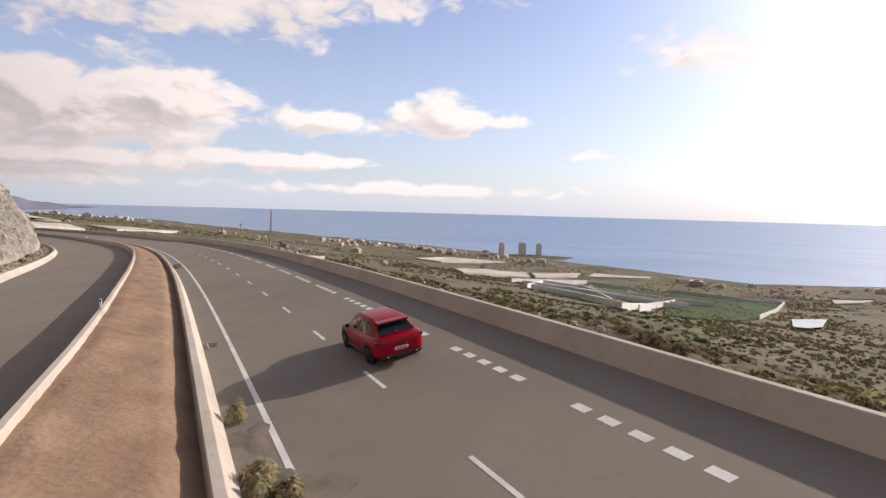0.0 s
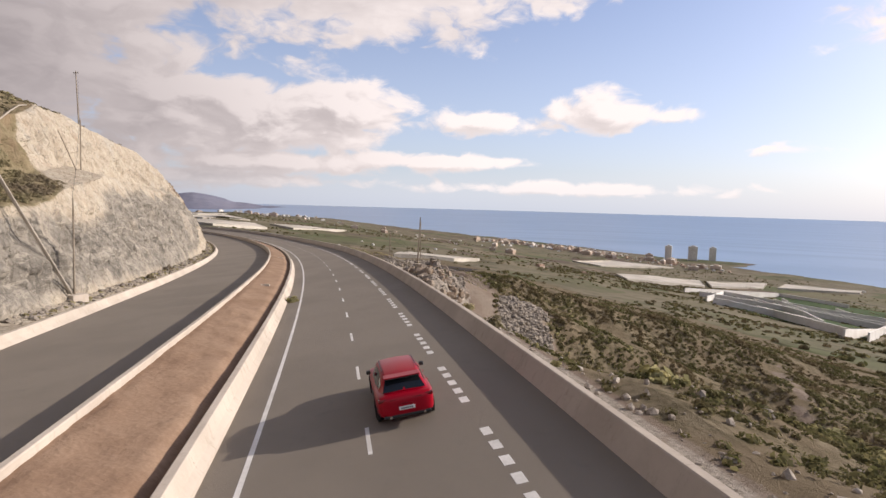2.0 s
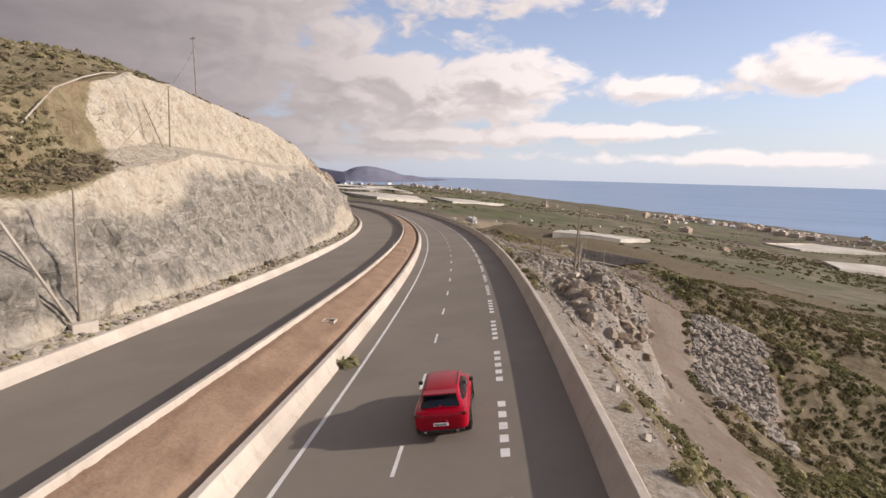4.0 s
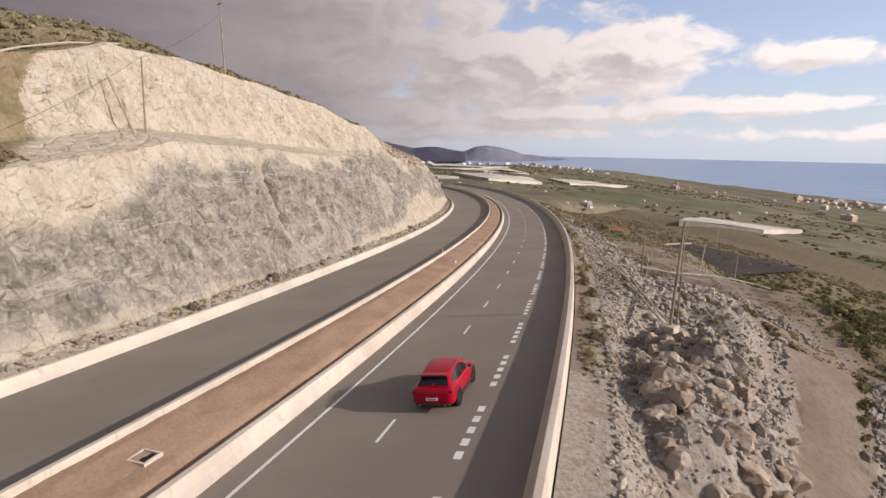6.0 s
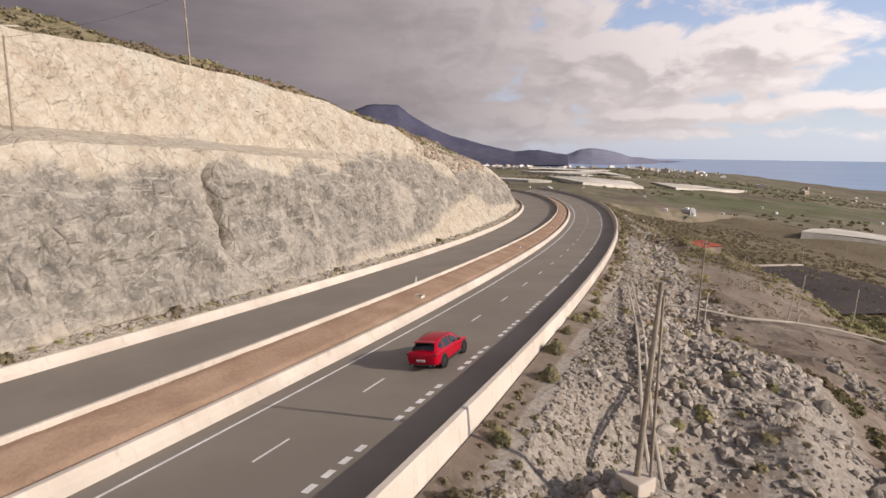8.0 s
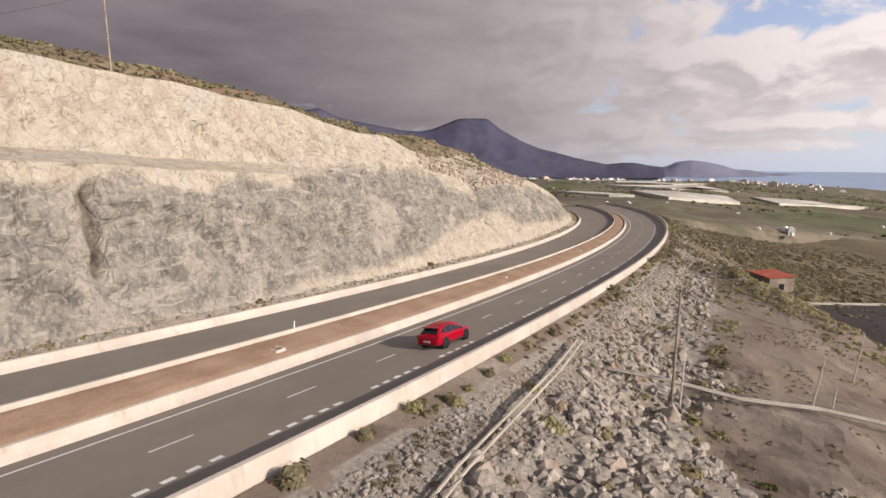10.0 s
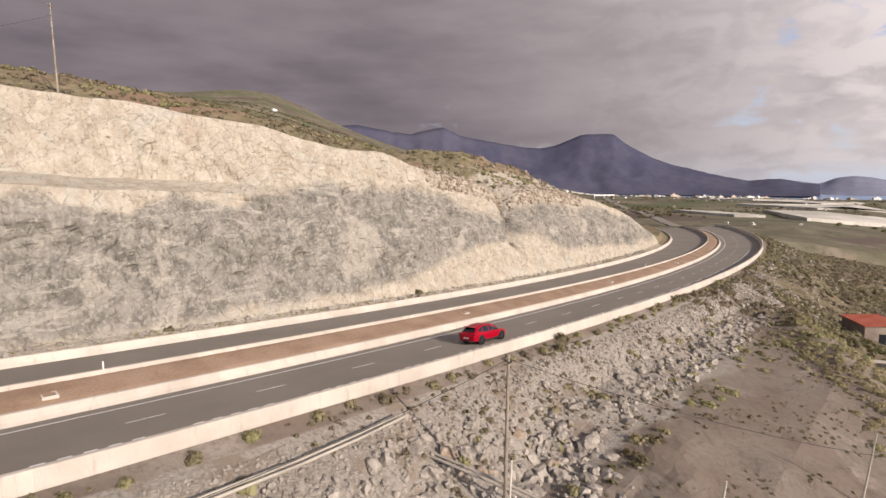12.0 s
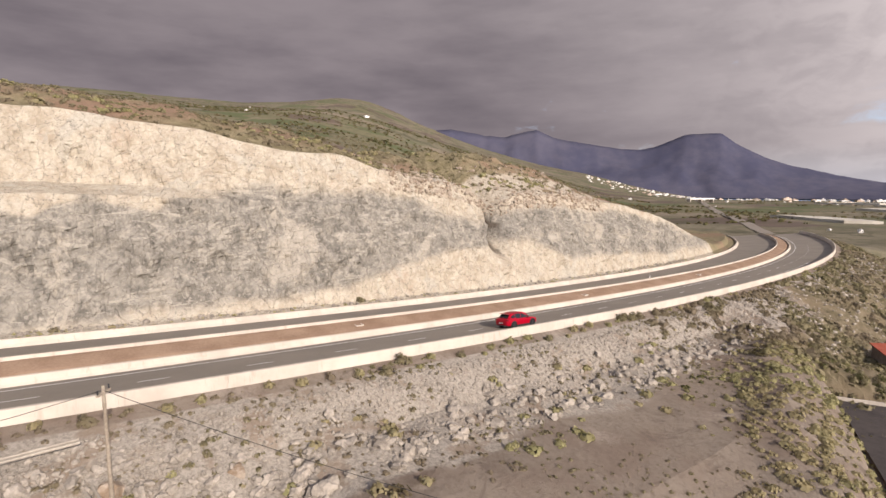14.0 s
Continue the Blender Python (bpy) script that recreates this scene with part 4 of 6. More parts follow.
        part("door_mirror", bm, "plastic", root, "dark door mirror")
        bm = bmesh.new()
        tube(bm, (sx * 0.55, -2.40, 0.36), (sx * 0.55, -2.2, 0.36), 0.045, 0.045, 12)
        part("exhaust_pipe", bm, "chrome", root)
        for y in (-0.75, 0.22):
            bm = bmesh.new()
            box(bm, min(sx * 0.955, sx * 0.985), max(sx * 0.955, sx * 0.985), y - 0.10, y + 0.10, 0.885, 0.91, 0.006)
            part("door_handle", bm, "car_paint", root)
        bm = bmesh.new()
        box(bm, min(sx * 0.90, sx * 0.965), max(sx * 0.90, sx * 0.965), -1.02, 1.08, 0.23, 0.36, 0.02)
        part("sill_trim", bm, "plastic", root, "black sill trim")
        bm = bmesh.new()
        tube(bm, (sx * 0.60, -1.2, 1.56), (sx * 0.60, 0.15, 1.585), 0.015, 0.015, 6)
        part("roof_rail", bm, "plastic", root)
    wheels = []
    for x, y in ((0.83, 1.42), (-0.83, 1.42), (0.83, -1.40), (-0.83, -1.40)):
        bm = bmesh.new()
        bmesh.ops.create_cone(bm, cap_ends=True, segments=24, radius1=0.43, radius2=0.43, depth=0.10, matrix=Matrix.Translation((math.copysign(0.915, x), y, 0.40)) @ pose(0, 0, 0, 0, 90, 0))
        part("wheel_arch", bm, "plastic", root, "black wheel arch")
        w = new("wheel")
        w.parent = root
        w.location = (x, y, 0.36)
        sgn = math.copysign(1, x)
        bm = bmesh.new()
        bmesh.ops.create_cone(bm, cap_ends=False, segments=32, radius1=0.36, radius2=0.36, depth=0.22, matrix=pose(0.03 * sgn, 0, 0, 0, 90, 0))
        for side in (-1, 1):
            bmesh.ops.create_cone(bm, cap_ends=False, segments=32, radius1=0.36, radius2=0.255, depth=0.03, matrix=pose(0.03 * sgn + side * 0.125, 0, 0, 0, 90 * side, 0))
        part("tyre", bm, "tyre", w)
        bm = bmesh.new()
        bmesh.ops.create_cone(bm, cap_ends=True, segments=24, radius1=0.06, radius2=0.06, depth=0.06, matrix=pose(sgn * 0.125, 0, 0, 0, 90, 0))
        for k in range(5):
            a = 2 * math.pi * k / 5
            tube(bm, (sgn * 0.125, 0.05 * math.cos(a), 0.05 * math.sin(a)), (sgn * 0.13, 0.26 * math.cos(a), 0.26 * math.sin(a)), 0.035, 0.025, 6)
        bmesh.ops.create_cone(bm, cap_ends=True, segments=24, radius1=0.25, radius2=0.25, depth=0.04, matrix=pose(sgn * 0.06, 0, 0, 0, 90, 0))
        part("rim", bm, "rim", w)
        wheels.append((w, x, y))
    return root, wheels


car, car_wheels = build_car()


# ---- loose rock, scrub and plants ----
def ground_at(s, o):
    """World point on the ground right of the road."""
    z, _ = corridor_z(s, o)
    p = on_road(s, o)
    p[..., 2] = z
    return p


def cutting_at(s, v):
    o, dz, _, _ = left_point(s, v)
    p = on_road(s, o, dz)
    w = smooth(v, 4.45, 5.0)
    p[..., 2] = p[..., 2] * (1 - w) + far_height(p[..., 0], p[..., 1]) * w
    return p


def ico(level):
    bm = bmesh.new()
    bmesh.ops.create_icosphere(bm, subdivisions=level, radius=1.0)
    v = np.array([q.co[:] for q in bm.verts])
    bm.verts.ensure_lookup_table()
    f = np.array([[q.index for q in fa.verts] for fa in bm.faces])
    bm.free()
    return v, f


def stones(name, places, sizes, level, mat, label, rng):
    """Many jagged stones in one mesh."""
    v, f = ico(level)
    n = len(places)
    jit = 1 + rng.uniform(-0.32, 0.28, (n, len(v), 1))
    shape = rng.uniform(0.55, 1.25, (n, 1, 3)) * np.array([1, 1, 0.75])
    a = rng.uniform(0, 6.28, n)
    c, s = np.cos(a)[:, None], np.sin(a)[:, None]
    q = v[None] * jit * shape * np.asarray(sizes)[:, None, None]
    tilt = rng.uniform(-0.5, 0.5, (n, 1))
    q = np.stack([q[..., 0], q[..., 1] - tilt * q[..., 2], q[..., 2] + tilt * q[..., 1]], -1)
    q = np.stack([c * q[..., 0] - s * q[..., 1], s * q[..., 0] + c * q[..., 1], q[..., 2]], -1)
    q = q + np.asarray(places)[:, None, :] + np.array([0, 0, 0.18]) * np.asarray(sizes)[:, None, None]
    faces = (f[None] + (np.arange(n) * len(v))[:, None, None]).reshape(-1, 3)
    ob = mesh_object(name, q.reshape(-1, 3), faces, mat)
    return tagged(ob, label, "rocks", kind="stuff")


def leaf_cloud(places, radii, heights, k, size, rng):
    """Leaf quads for many low bushes: vertices and faces."""
    n = len(places)
    d = rng.normal(size=(n, k, 3))
    d /= np.linalg.norm(d, axis=2, keepdims=True)
    d[..., 2] = np.abs(d[..., 2])
    lump = 0.72 + 0.28 * np.sin(d[..., 0] * 3.1 + rng.uniform(0, 6, (n, 1))) * np.cos(d[..., 1] * 3.7 + rng.uniform(0, 6, (n, 1)))
    r = (rng.uniform(0.45, 1.0, (n, k)) ** 0.5) * lump
    c = d * r[..., None] * np.stack([radii, radii, heights], -1)[:, None, :]
    u = rng.normal(size=(n, k, 3))
    u -= d * np.sum(u * d, 2, keepdims=True) * 0.6
    u /= np.linalg.norm(u, axis=2, keepdims=True)
    w = np.cross(d, u)
    h = (np.asarray(radii)[:, None, None] * size * rng.uniform(0.6, 1.3, (n, k, 1)))
    base = np.asarray(places)[:, None, :] + c
    quad = np.stack([base - u * h - w * h * 0.6, base + u * h - w * h * 0.6, base + u * h * 0.7 + w * h * 0.7, base - u * h * 0.7 + w * h * 0.7], 2)
    return quad.reshape(-1, 3), np.arange(n * k * 4).reshape(-1, 4)


def scatter_ground():
    rng = np.random.default_rng(5)
    # gravel along the foot of the parapet
    n = 11000
    s, o = rng.uniform(84, 235, n), 8.8 + np.abs(rng.normal(0, 2.6, n))
    stones("gravel", ground_at(s, o), 0.05 + 0.14 * rng.uniform(0, 1, n) ** 2, 1, "rock", "grey gravel and small broken stone on the embankment", rng)
    n = 5000
    s, o = rng.uniform(92, 140, n), rng.uniform(11, 27, n)
    keep = right_height(s, o)[1] < 0.4
    stones("gravel", ground_at(s[keep], o[keep]), 0.05 + 0.15 * rng.uniform(0, 1, int(keep.sum())) ** 2, 1, "rock", "broken stone covering the mound beside the pole", rng)
    # boulders on the mound and slope
    n = 4300
    s, o = rng.uniform(92, 214, n), rng.normal(15.0, 2.3, n)
    keep = (o > 10.4) & (o < 20.5) & (fbm(s / 7, o / 5, 3.0, 3) > -0.10) & ((s < 150) | (o < 16.5))
    keep &= ~((s > 164) & (rng.uniform(0, 1, n) < 0.6))
    keep &= ~((np.abs(s - 101) < 7) & (rng.uniform(0, 1, n) < 0.75))
    s, o = s[keep], o[keep]
    big = rng.uniform(0, 1, len(s)) ** 3
    stones("boulders", ground_at(s, o), 0.10 + 0.42 * big, 2, "rock", "tumbled grey boulders covering the road embankment", rng)
    n = 2400
    s, o = rng.uniform(103, 136, n), rng.uniform(15, 26, n)
    keep = (right_height(s, o)[1] < 0.4) & (fbm(s / 5, o / 5, 9.0, 3) > -0.14)
    stones("boulders", ground_at(s[keep], o[keep]), 0.10 + 0.42 * rng.uniform(0, 1, int(keep.sum())) ** 2.5, 2, "rock", "broken grey rocks heaped on the mound beside the pole", rng)
    n = 2600
    s = rng.uniform(93, 119, n)
    o = np.interp(s, [60, 85, 100, 110, 125], [15, 18.5, 21.5, 25.4, 31]) + rng.uniform(2.4, 13, n)
    keep = (right_height(s, o)[1] < 0.45) | (rng.uniform(0, 1, n) < 0.12)
    stones("boulders", ground_at(s[keep], o[keep]), 0.14 + 0.5 * rng.uniform(0, 1, int(keep.sum())) ** 2.5, 2, "rock", "tumbled grey rocks on the slope beside the dirt track", rng)
    n = 800
    s, o = rng.uniform(20, 96, n), 8 + np.abs(rng.normal(0, 4.5, n))
    stones("stones", ground_at(s, o), 0.05 + 0.20 * rng.uniform(0, 1, n) ** 3, 1, "rock", "scattered pale stones below the parapet", rng)
    n = 1800
    s, o = rng.uniform(215, 330, n), 9 + np.abs(rng.normal(0, 9, n))
    stones("stones", ground_at(s, o), 0.08 + 0.36 * rng.uniform(0, 1, n) ** 3, 1, "rock", "scattered stones among scrub on the slope", rng)
    n = 1600
    s, v = rng.uniform(70, 285, n), rng.uniform(0.25, 1.02, n) ** 0.7
    stones("rubble", cutting_at(s, v), 0.06 + 0.34 * rng.uniform(0, 1, n) ** 4, 1, "rock", "fallen rubble at the foot of the rock cutting", rng)
    n = 2400
    s, v = rng.uniform(188, 250, n), rng.uniform(3.5, 4.32, n)
    stones("rubble", cutting_at(s, v), 0.08 + 0.40 * rng.uniform(0, 1, n) ** 3, 1, "crag", "loose blocks along the top of the cutting", rng)

    # scrub on the slope below the road
    def scrub(name, places, rad, k, size, mat, label):
        v, f = leaf_cloud(places, rad, rad * rng.uniform(0.45, 0.85, len(rad)), k, size, rng)
        ob = mesh_object(name, v, f, mat)
        tagged(ob, label, "scrub", kind="stuff")

    n = 44000
    s, o = np.where(rng.uniform(0, 1, n) < 0.85, rng.uniform(-35, 140, n), rng.uniform(130, 215, n)), 8 + 150 * rng.uniform(0, 1, n) ** 1.25
    clump = fbm(s / 9, o / 9, 4.0, 3)
    _, soil = right_height(s, o)
    keep = (clump > -0.36) & (soil > 0.6) & ~((o < 11) & (rng.uniform(0, 1, n) > 0.25))
    s, o = s[keep], o[keep]
    grow = smooth(o, 10, 32)
    scrub("scrub", ground_at(s, o), rng.uniform(0.18, 0.50, len(s)) + rng.uniform(0.1, 0.65, len(s)) * grow, 23, 0.22, "slope_scrub", "dense low olive and brown scrub on the slope")
    n = 2600
    s, o = rng.uniform(-40, 120, n), 12 + 130 * rng.uniform(0, 1, n)
    keep = (fbm(s / 18, o / 18, 9.0, 3) > 0.02) & (right_height(s, o)[1] > 0.6)
    scrub("green_scrub", ground_at(s[keep], o[keep]), rng.uniform(0.4, 0.95, int(keep.sum())), 34, 0.26, "green", "brighter green bushes among the scrub")
    n = 5200
    s, o = rng.uniform(203, 395, n), 8.5 + 110 * rng.uniform(0, 1, n) ** 1.4
    keep = fbm(s / 12, o / 12, 4.0, 3) > -0.25
    scrub("scrub", ground_at(s[keep], o[keep]), rng.uniform(0.4, 1.3, int(keep.sum())), 30, 0.28, "scrub", "grey-green scrub covering the far embankment")
    n = 3400
    s, o = rng.uniform(194, 290, n), 8.2 + 44 * rng.uniform(0, 1, n) ** 1.1
    keep = (fbm(s / 6, o / 6, 6.0, 3) > -0.12) & ~((np.abs(o - 15.5 + 0.22 * (s - 200)) < 3.2) & (s < 218))
    scrub("bank_scrub", ground_at(s[keep], o[keep]), rng.uniform(0.3, 0.85, int(keep.sum())), 34, 0.24, "scrub", "rounded grey-green bushes among rocks on the bank")
    n = 3200
    s, o = rng.uniform(118, 205, n), rng.uniform(19, 38, n)
    keep = fbm(s / 5, o / 4, 2.0, 4) > 0.08
    scrub("dry_tufts", ground_at(s[keep], o[keep]), rng.uniform(0.06, 0.24, int(keep.sum())), 18, 0.32, "scrub", "thin dry grass over the bare dirt")
    n = 2400
    s, o = rng.uniform(94, 205, n), 7.3 + 13 * rng.uniform(0, 1, n) ** 1.3
    keep = fbm(s / 6, o / 4, 8.0, 3) > -0.05
    scrub("dry_tufts", ground_at(s[keep], o[keep]), rng.uniform(0.10, 0.36, int(keep.sum())), 22, 0.30, "scrub", "dry tufts of grass and weeds between the stones")
    n = 1500
    s, o = rng.uniform(120, 230, n), 33 + 24 * rng.uniform(0, 1, n)
    keep = fbm(s / 9, o / 9, 1.0, 3) > 0.0
    scrub("green_scrub", ground_at(s[keep], o[keep]), rng.uniform(0.3, 0.8, int(keep.sum())), 30, 0.26, "green", "yellow-green shrubs on the slope beyond the bare dirt")
    n = 90
    s, o = rng.uniform(100, 200, n), 10 + 10 * rng.uniform(0, 1, n)
    scrub("green_tufts", ground_at(s, o), rng.uniform(0.3, 0.8, n), 60, 0.2, "green", "pale green bushes growing between the boulders")
    n = 260
    u = rng.uniform(0, 1, n)
    s, o = 134.3 - 8.5 * u + rng.normal(0, 0.5, n), 25.0 + 6.5 * u + rng.normal(0, 0.55, n)
    stones("rubble", ground_at(s, o), 0.08 + 0.32 * rng.uniform(0, 1, n) ** 2, 2, "rock", "row of pale rubble lying across the bare dirt", rng)
    u = rng.uniform(0, 1, 22)
    s, o = 134.5 - 8.5 * u + rng.normal(0, 0.8, 22), 24.4 + 6.5 * u + rng.normal(0, 0.8, 22)
    scrub("row_scrub", ground_at(s, o), rng.uniform(0.3, 0.75, 22), 70, 0.18, "green", "shrubs along the row of rubble")
    n = 700
    a, b = rng.uniform(-8, 38, n), rng.normal(-6, 3.2, n)
    x, y = -83.5 + 0.89 * a + 0.456 * b, 191 - 0.456 * a + 0.89 * b
    s, o = find_road(x, y)
    scrub("edge_scrub", ground_at(s.ravel(), o.ravel()), rng.uniform(0.2, 0.7, n), 36, 0.22, "green", "brown and green scrub on the mound beside the dark plot")
    # the hillside above the cutting
    n = 6500
    s, v = rng.uniform(66, 300, n), 4.0 + rng.uniform(0.02, 1, n) ** 0.8
    keep = ~((s > 190) & (s < 260) & (v < 4.12))
    s, v = s[keep], v[keep]
    n = len(s)
    scrub("hill_scrub", cutting_at(s, v), rng.uniform(0.2, 0.7, n), 26, 0.30, "scrub", "dry scrub on the hillside above the cutting")
    n = 1700
    s, v = rng.uniform(70, 250, n), 4.0 + rng.uniform(0.05, 1, n) ** 0.8
    keep = (fbm(s / 15, v * 6, 2.0, 3) > 0.05) & ~((s > 190) & (s < 260) & (v < 4.14))
    scrub("hill_green", cutting_at(s[keep], v[keep]), rng.uniform(0.4, 1.1, int(keep.sum())), 44, 0.25, "green", "yellow-green bushes on the hillside")
    n = 1100
    s, v = rng.uniform(62, 97, n), rng.uniform(2.1, 4.6, n)
    scrub("slope_scrub", cutting_at(s, v), rng.uniform(0.2, 0.7, n), 44, 0.20, "scrub", "scrub on the earth slope at the end of the cutting")
    n = 330
    s, v = rng.uniform(70, 290, n), rng.uniform(0.1, 0.9, n)
    scrub("verge_weeds", cutting_at(s, v), rng.uniform(0.12, 0.42, n), 30, 0.28, "green", "dry weeds along the foot of the cutting")
    n = 14000
    x, y = rng.uniform(-620, -120, n), rng.uniform(-20, 420, n)
    ss, oo = find_road(x, y)
    keep = (oo < -106 + 60 * smooth(ss, 215, 300)) & (fbm(x / 25, y / 25, 3.0, 3) > -0.15)
    x, y = x[keep], y[keep]
    scrub("hill_scrub", np.stack([x, y, far_height(x, y)], -1), rng.uniform(0.5, 1.5, len(x)), 20, 0.3, "scrub", "scrub and low bushes over the hillside behind the cutting")
    n = 10000
    x, y = rng.uniform(-1700, -420, n), rng.uniform(-420, 520, n)
    keep = fbm(x / 60, y / 60, 5.0, 4) > -0.16
    x, y = x[keep], y[keep]
    scrub("hill_scrub", np.stack([x, y, far_height(x, y)], -1), rng.uniform(1.0, 3.2, len(x)), 9, 0.5, "slope_scrub", "dark bushes scattered over the hill behind the cutting")
    # woods and hedges over the plain
    n = 24000
    x, y = 700 * rng.uniform(0, 1, n) ** 0.8 - 60, rng.uniform(120, 800, n)
    _, oo = find_road(x, y)
    keep = (fbm(x / 50, y / 50, 3.0, 4) > -0.15) & (np.abs(oo) > 158)
    x, y = x[keep], y[keep]
    scrub("plain_scrub", np.stack([x, y, far_height(x, y)], -1), rng.uniform(0.6, 1.8, len(x)), 11, 0.42, "slope_scrub", "olive scrub over the dry plain below the road")
    n = 15000
    x, y = rng.uniform(-1500, 700, n), 200 + 1100 * rng.uniform(0, 1, n) ** 1.4
    _, oo = find_road(x, y)
    keep = (fbm(x / 90, y / 90, 6.0, 4) > -0.06) & (np.abs(oo) > 160)
    x, y = x[keep], y[keep]
    p = np.stack([x, y, far_height(x, y)], -1)
    keep = p[:, 2] > SEA + 3
    scrub("plain_scrub", p[keep], rng.uniform(0.8, 2.8, int(keep.sum())), 14, 0.38, "slope_scrub", "dark bushes and hedges over the coastal plain")


scatter_ground()


def make_shrub(name, r, h, mat, label, seed, k=270):
    rng = np.random.default_rng(seed)
    root = tagged(new(name), label, "shrub")
    for i in range(5):
        bm = bmesh.new()
        a = 6.28 * i / 5 + rng.uniform(0, 0.6)
        tube(bm, (0, 0, -0.05), (0.5 * r * math.cos(a), 0.5 * r * math.sin(a), 0.6 * h), 0.02 + 0.015 * r, 0.006, 5)
        part("stem", bm, "wood", root)
    v, f = leaf_cloud(np.array([[0, 0, 0.05 * h]]), np.array([r]), np.array([h]), k, 0.115, rng)
    mesh_object("foliage", v, f, mat, root)
    return root


def roadside_shrubs():
    rng = random.Random(8)
    kinds = [make_shrub("shrub", 0.55, 0.6, "green", "rounded yellow-green shrub beside the road parapet", 1), make_shrub("shrub", 0.75, 0.75, "scrub", "rounded olive shrub beside the road parapet", 2), make_shrub("shrub", 0.4, 0.42, "green", "small green shrub beside the road parapet", 3)]
    spots = [(98, 7.9), (101.5, 8.3), (106, 8.0), (113, 8.2)]
    s = 117.0
    while s < 300:
        spots.append((s, 7.35 + rng.random() * 1.2))
        s += rng.uniform(0.7, 2.8) if s > 150 else rng.uniform(1.5, 4.2)
    spots += [(2, 9.5), (6, 10.5), (9, 13), (14, 9), (18, 11), (27, 10), (35, 9), (48, 8.6), (52, 9.2), (57, 8.4), (64, 8.8), (69, 8.3)]
    used = set()
    for s, o in spots:
        k = rng.randrange(3)
        p = ground_at(np.array(s), np.array(o))
        m = pose(*p, 0, 0, rng.uniform(0, 360))
        if k not in used:
            kinds[k].matrix_basis = m
            used.add(k)
        else:
            copy_thing(kinds[k], m @ Matrix.Scale(rng.uniform(0.7, 1.25), 4))
    # plants growing on the inner edge of the carriageway
    for s, o, r, h, seed in ((19.7, -4.35, 0.40, 0.85, 11), (15.6, -4.25, 0.62, 0.62, 12), (14.6, -3.8, 0.5, 0.4, 13), (14.9, -4.4, 0.5, 0.6, 15), (75.6, -4.3, 0.75, 0.6, 14)):
        e = make_shrub("weed", r, h, "green", "green weed growing from the foot of the median barrier", seed, 330)
        e.matrix_basis = pose(*on_road(s, o, 0.0, True), 0, 0, seed * 40)
    # larger bushes at the foot of the cutting
    for s, v, r in ((176.5, 0.9, 0.9), (117, 0.75, 1.0), (104, 0.6, 0.8), (141, 0.8, 0.6)):
        e = make_shrub("bush", r, r * 0.9, "scrub", "dry bush at the foot of the rock cutting", int(s), 300)
        e.matrix_basis = pose(*cutting_at(np.array(s), np.array(v)))


roadside_shrubs()


def drift(s, o, w, l):
    """Washed-out soil lying on the road edge."""
    rng = np.random.default_rng(int(s * 10))
    a = np.linspace(0, 6.283, 25)[:-1]
    rr = 1 + 0.3 * np.sin(3 * a + s) + rng.uniform(-0.12, 0.12, 24)
    v = [on_road(s, o, 0.05, True)] + [on_road(s + l * r * math.sin(t) * 0.55, o + w * r * math.cos(t) * 0.55, 0.03, True) for t, r in zip(a, rr)] + [on_road(s + l * r * math.sin(t), o + w * r * math.cos(t), 0.003, True) for t, r in zip(a, rr)]
    f = [[0, 1 + i, 1 + (i + 1) % 24] for i in range(24)] + [[1 + i, 25 + i, 25 + (i + 1) % 24, 1 + (i + 1) % 24] for i in range(24)]
    tagged(mesh_object("soil_drift", v, f, "dust"), "thin drift of brown soil washed onto the asphalt edge", "soil")


drift(18.2, -4.1, 0.55, 0.9)
drift(14.4, -3.55, 0.95, 1.2)


# ---- poles, pipes and cables ----
def pole(p, h, r, label, lean=(0, 0), arm=0.0, mat="wood", block=0.0):
    root = thing("utility_pole", pose(*p), label, "pole")
    bm = bmesh.new()
    tube(bm, (0, 0, -0.5), (lean[0], lean[1], h), r, r * 0.62, 10)
    part("shaft", bm, mat, root)
    if arm:
        bm = bmesh.new()
        box(bm, lean[0] - arm, lean[0] + arm, lean[1] - 0.05, lean[1] + 0.05, h - 0.35, h - 0.25, 0.01)
        part("crossarm", bm, "wood", root)
        for x in (-0.85 * arm, 0.85 * arm):
            bm = bmesh.new()
            tube(bm, (lean[0] + x, lean[1], h - 0.25), (lean[0] + x, lean[1], h - 0.08), 0.04, 0.03, 8)
            part("insulator", bm, "plastic", root)
    if block:
        bm = bmesh.new()
        box(bm, -block, block, -block, block, -0.4, 0.55, 0.05)
        part("footing", bm, "concrete", root, "cracked concrete footing")
    return root


P1 = ground_at(np.array(105.6), np.array(13.1))
crag_pole = pole(P1, 7.5, 0.12, "dark weathered wooden utility pole set in a concrete block", (0.25, 0.2), 0.0, block=0.5)
bm = bmesh.new()
tube(bm, (0.35, 0.35, -0.4), (0.30, 0.30, 7.0), 0.06, 0.045, 8)
part("stay_pole", bm, "wood", crag_pole)
P2 = ground_at(np.array(142.9), np.array(16.3))
pole(P2, 8.4, 0.11, "tall thin brown wooden utility pole among boulders", (0.1, 0.0), 0.45)
PL = cutting_at(np.array(81.8), np.array(0.9))
pole(PL, 9.4, 0.10, "dark wooden utility pole at the foot of the cutting", (0, 0.1), 0.0, block=0.8)
PB = cutting_at(np.array(111.6), np.array(2.6))
pole(PB, 6.9, 0.10, "thin wooden pole standing on the rock ledge", (0.0, 0.1))
pole(cutting_at(np.array(110.4), np.array(2.6)), 5.2, 0.09, "leaning broken wooden pole on the rock ledge", (-1.2, -1.8))
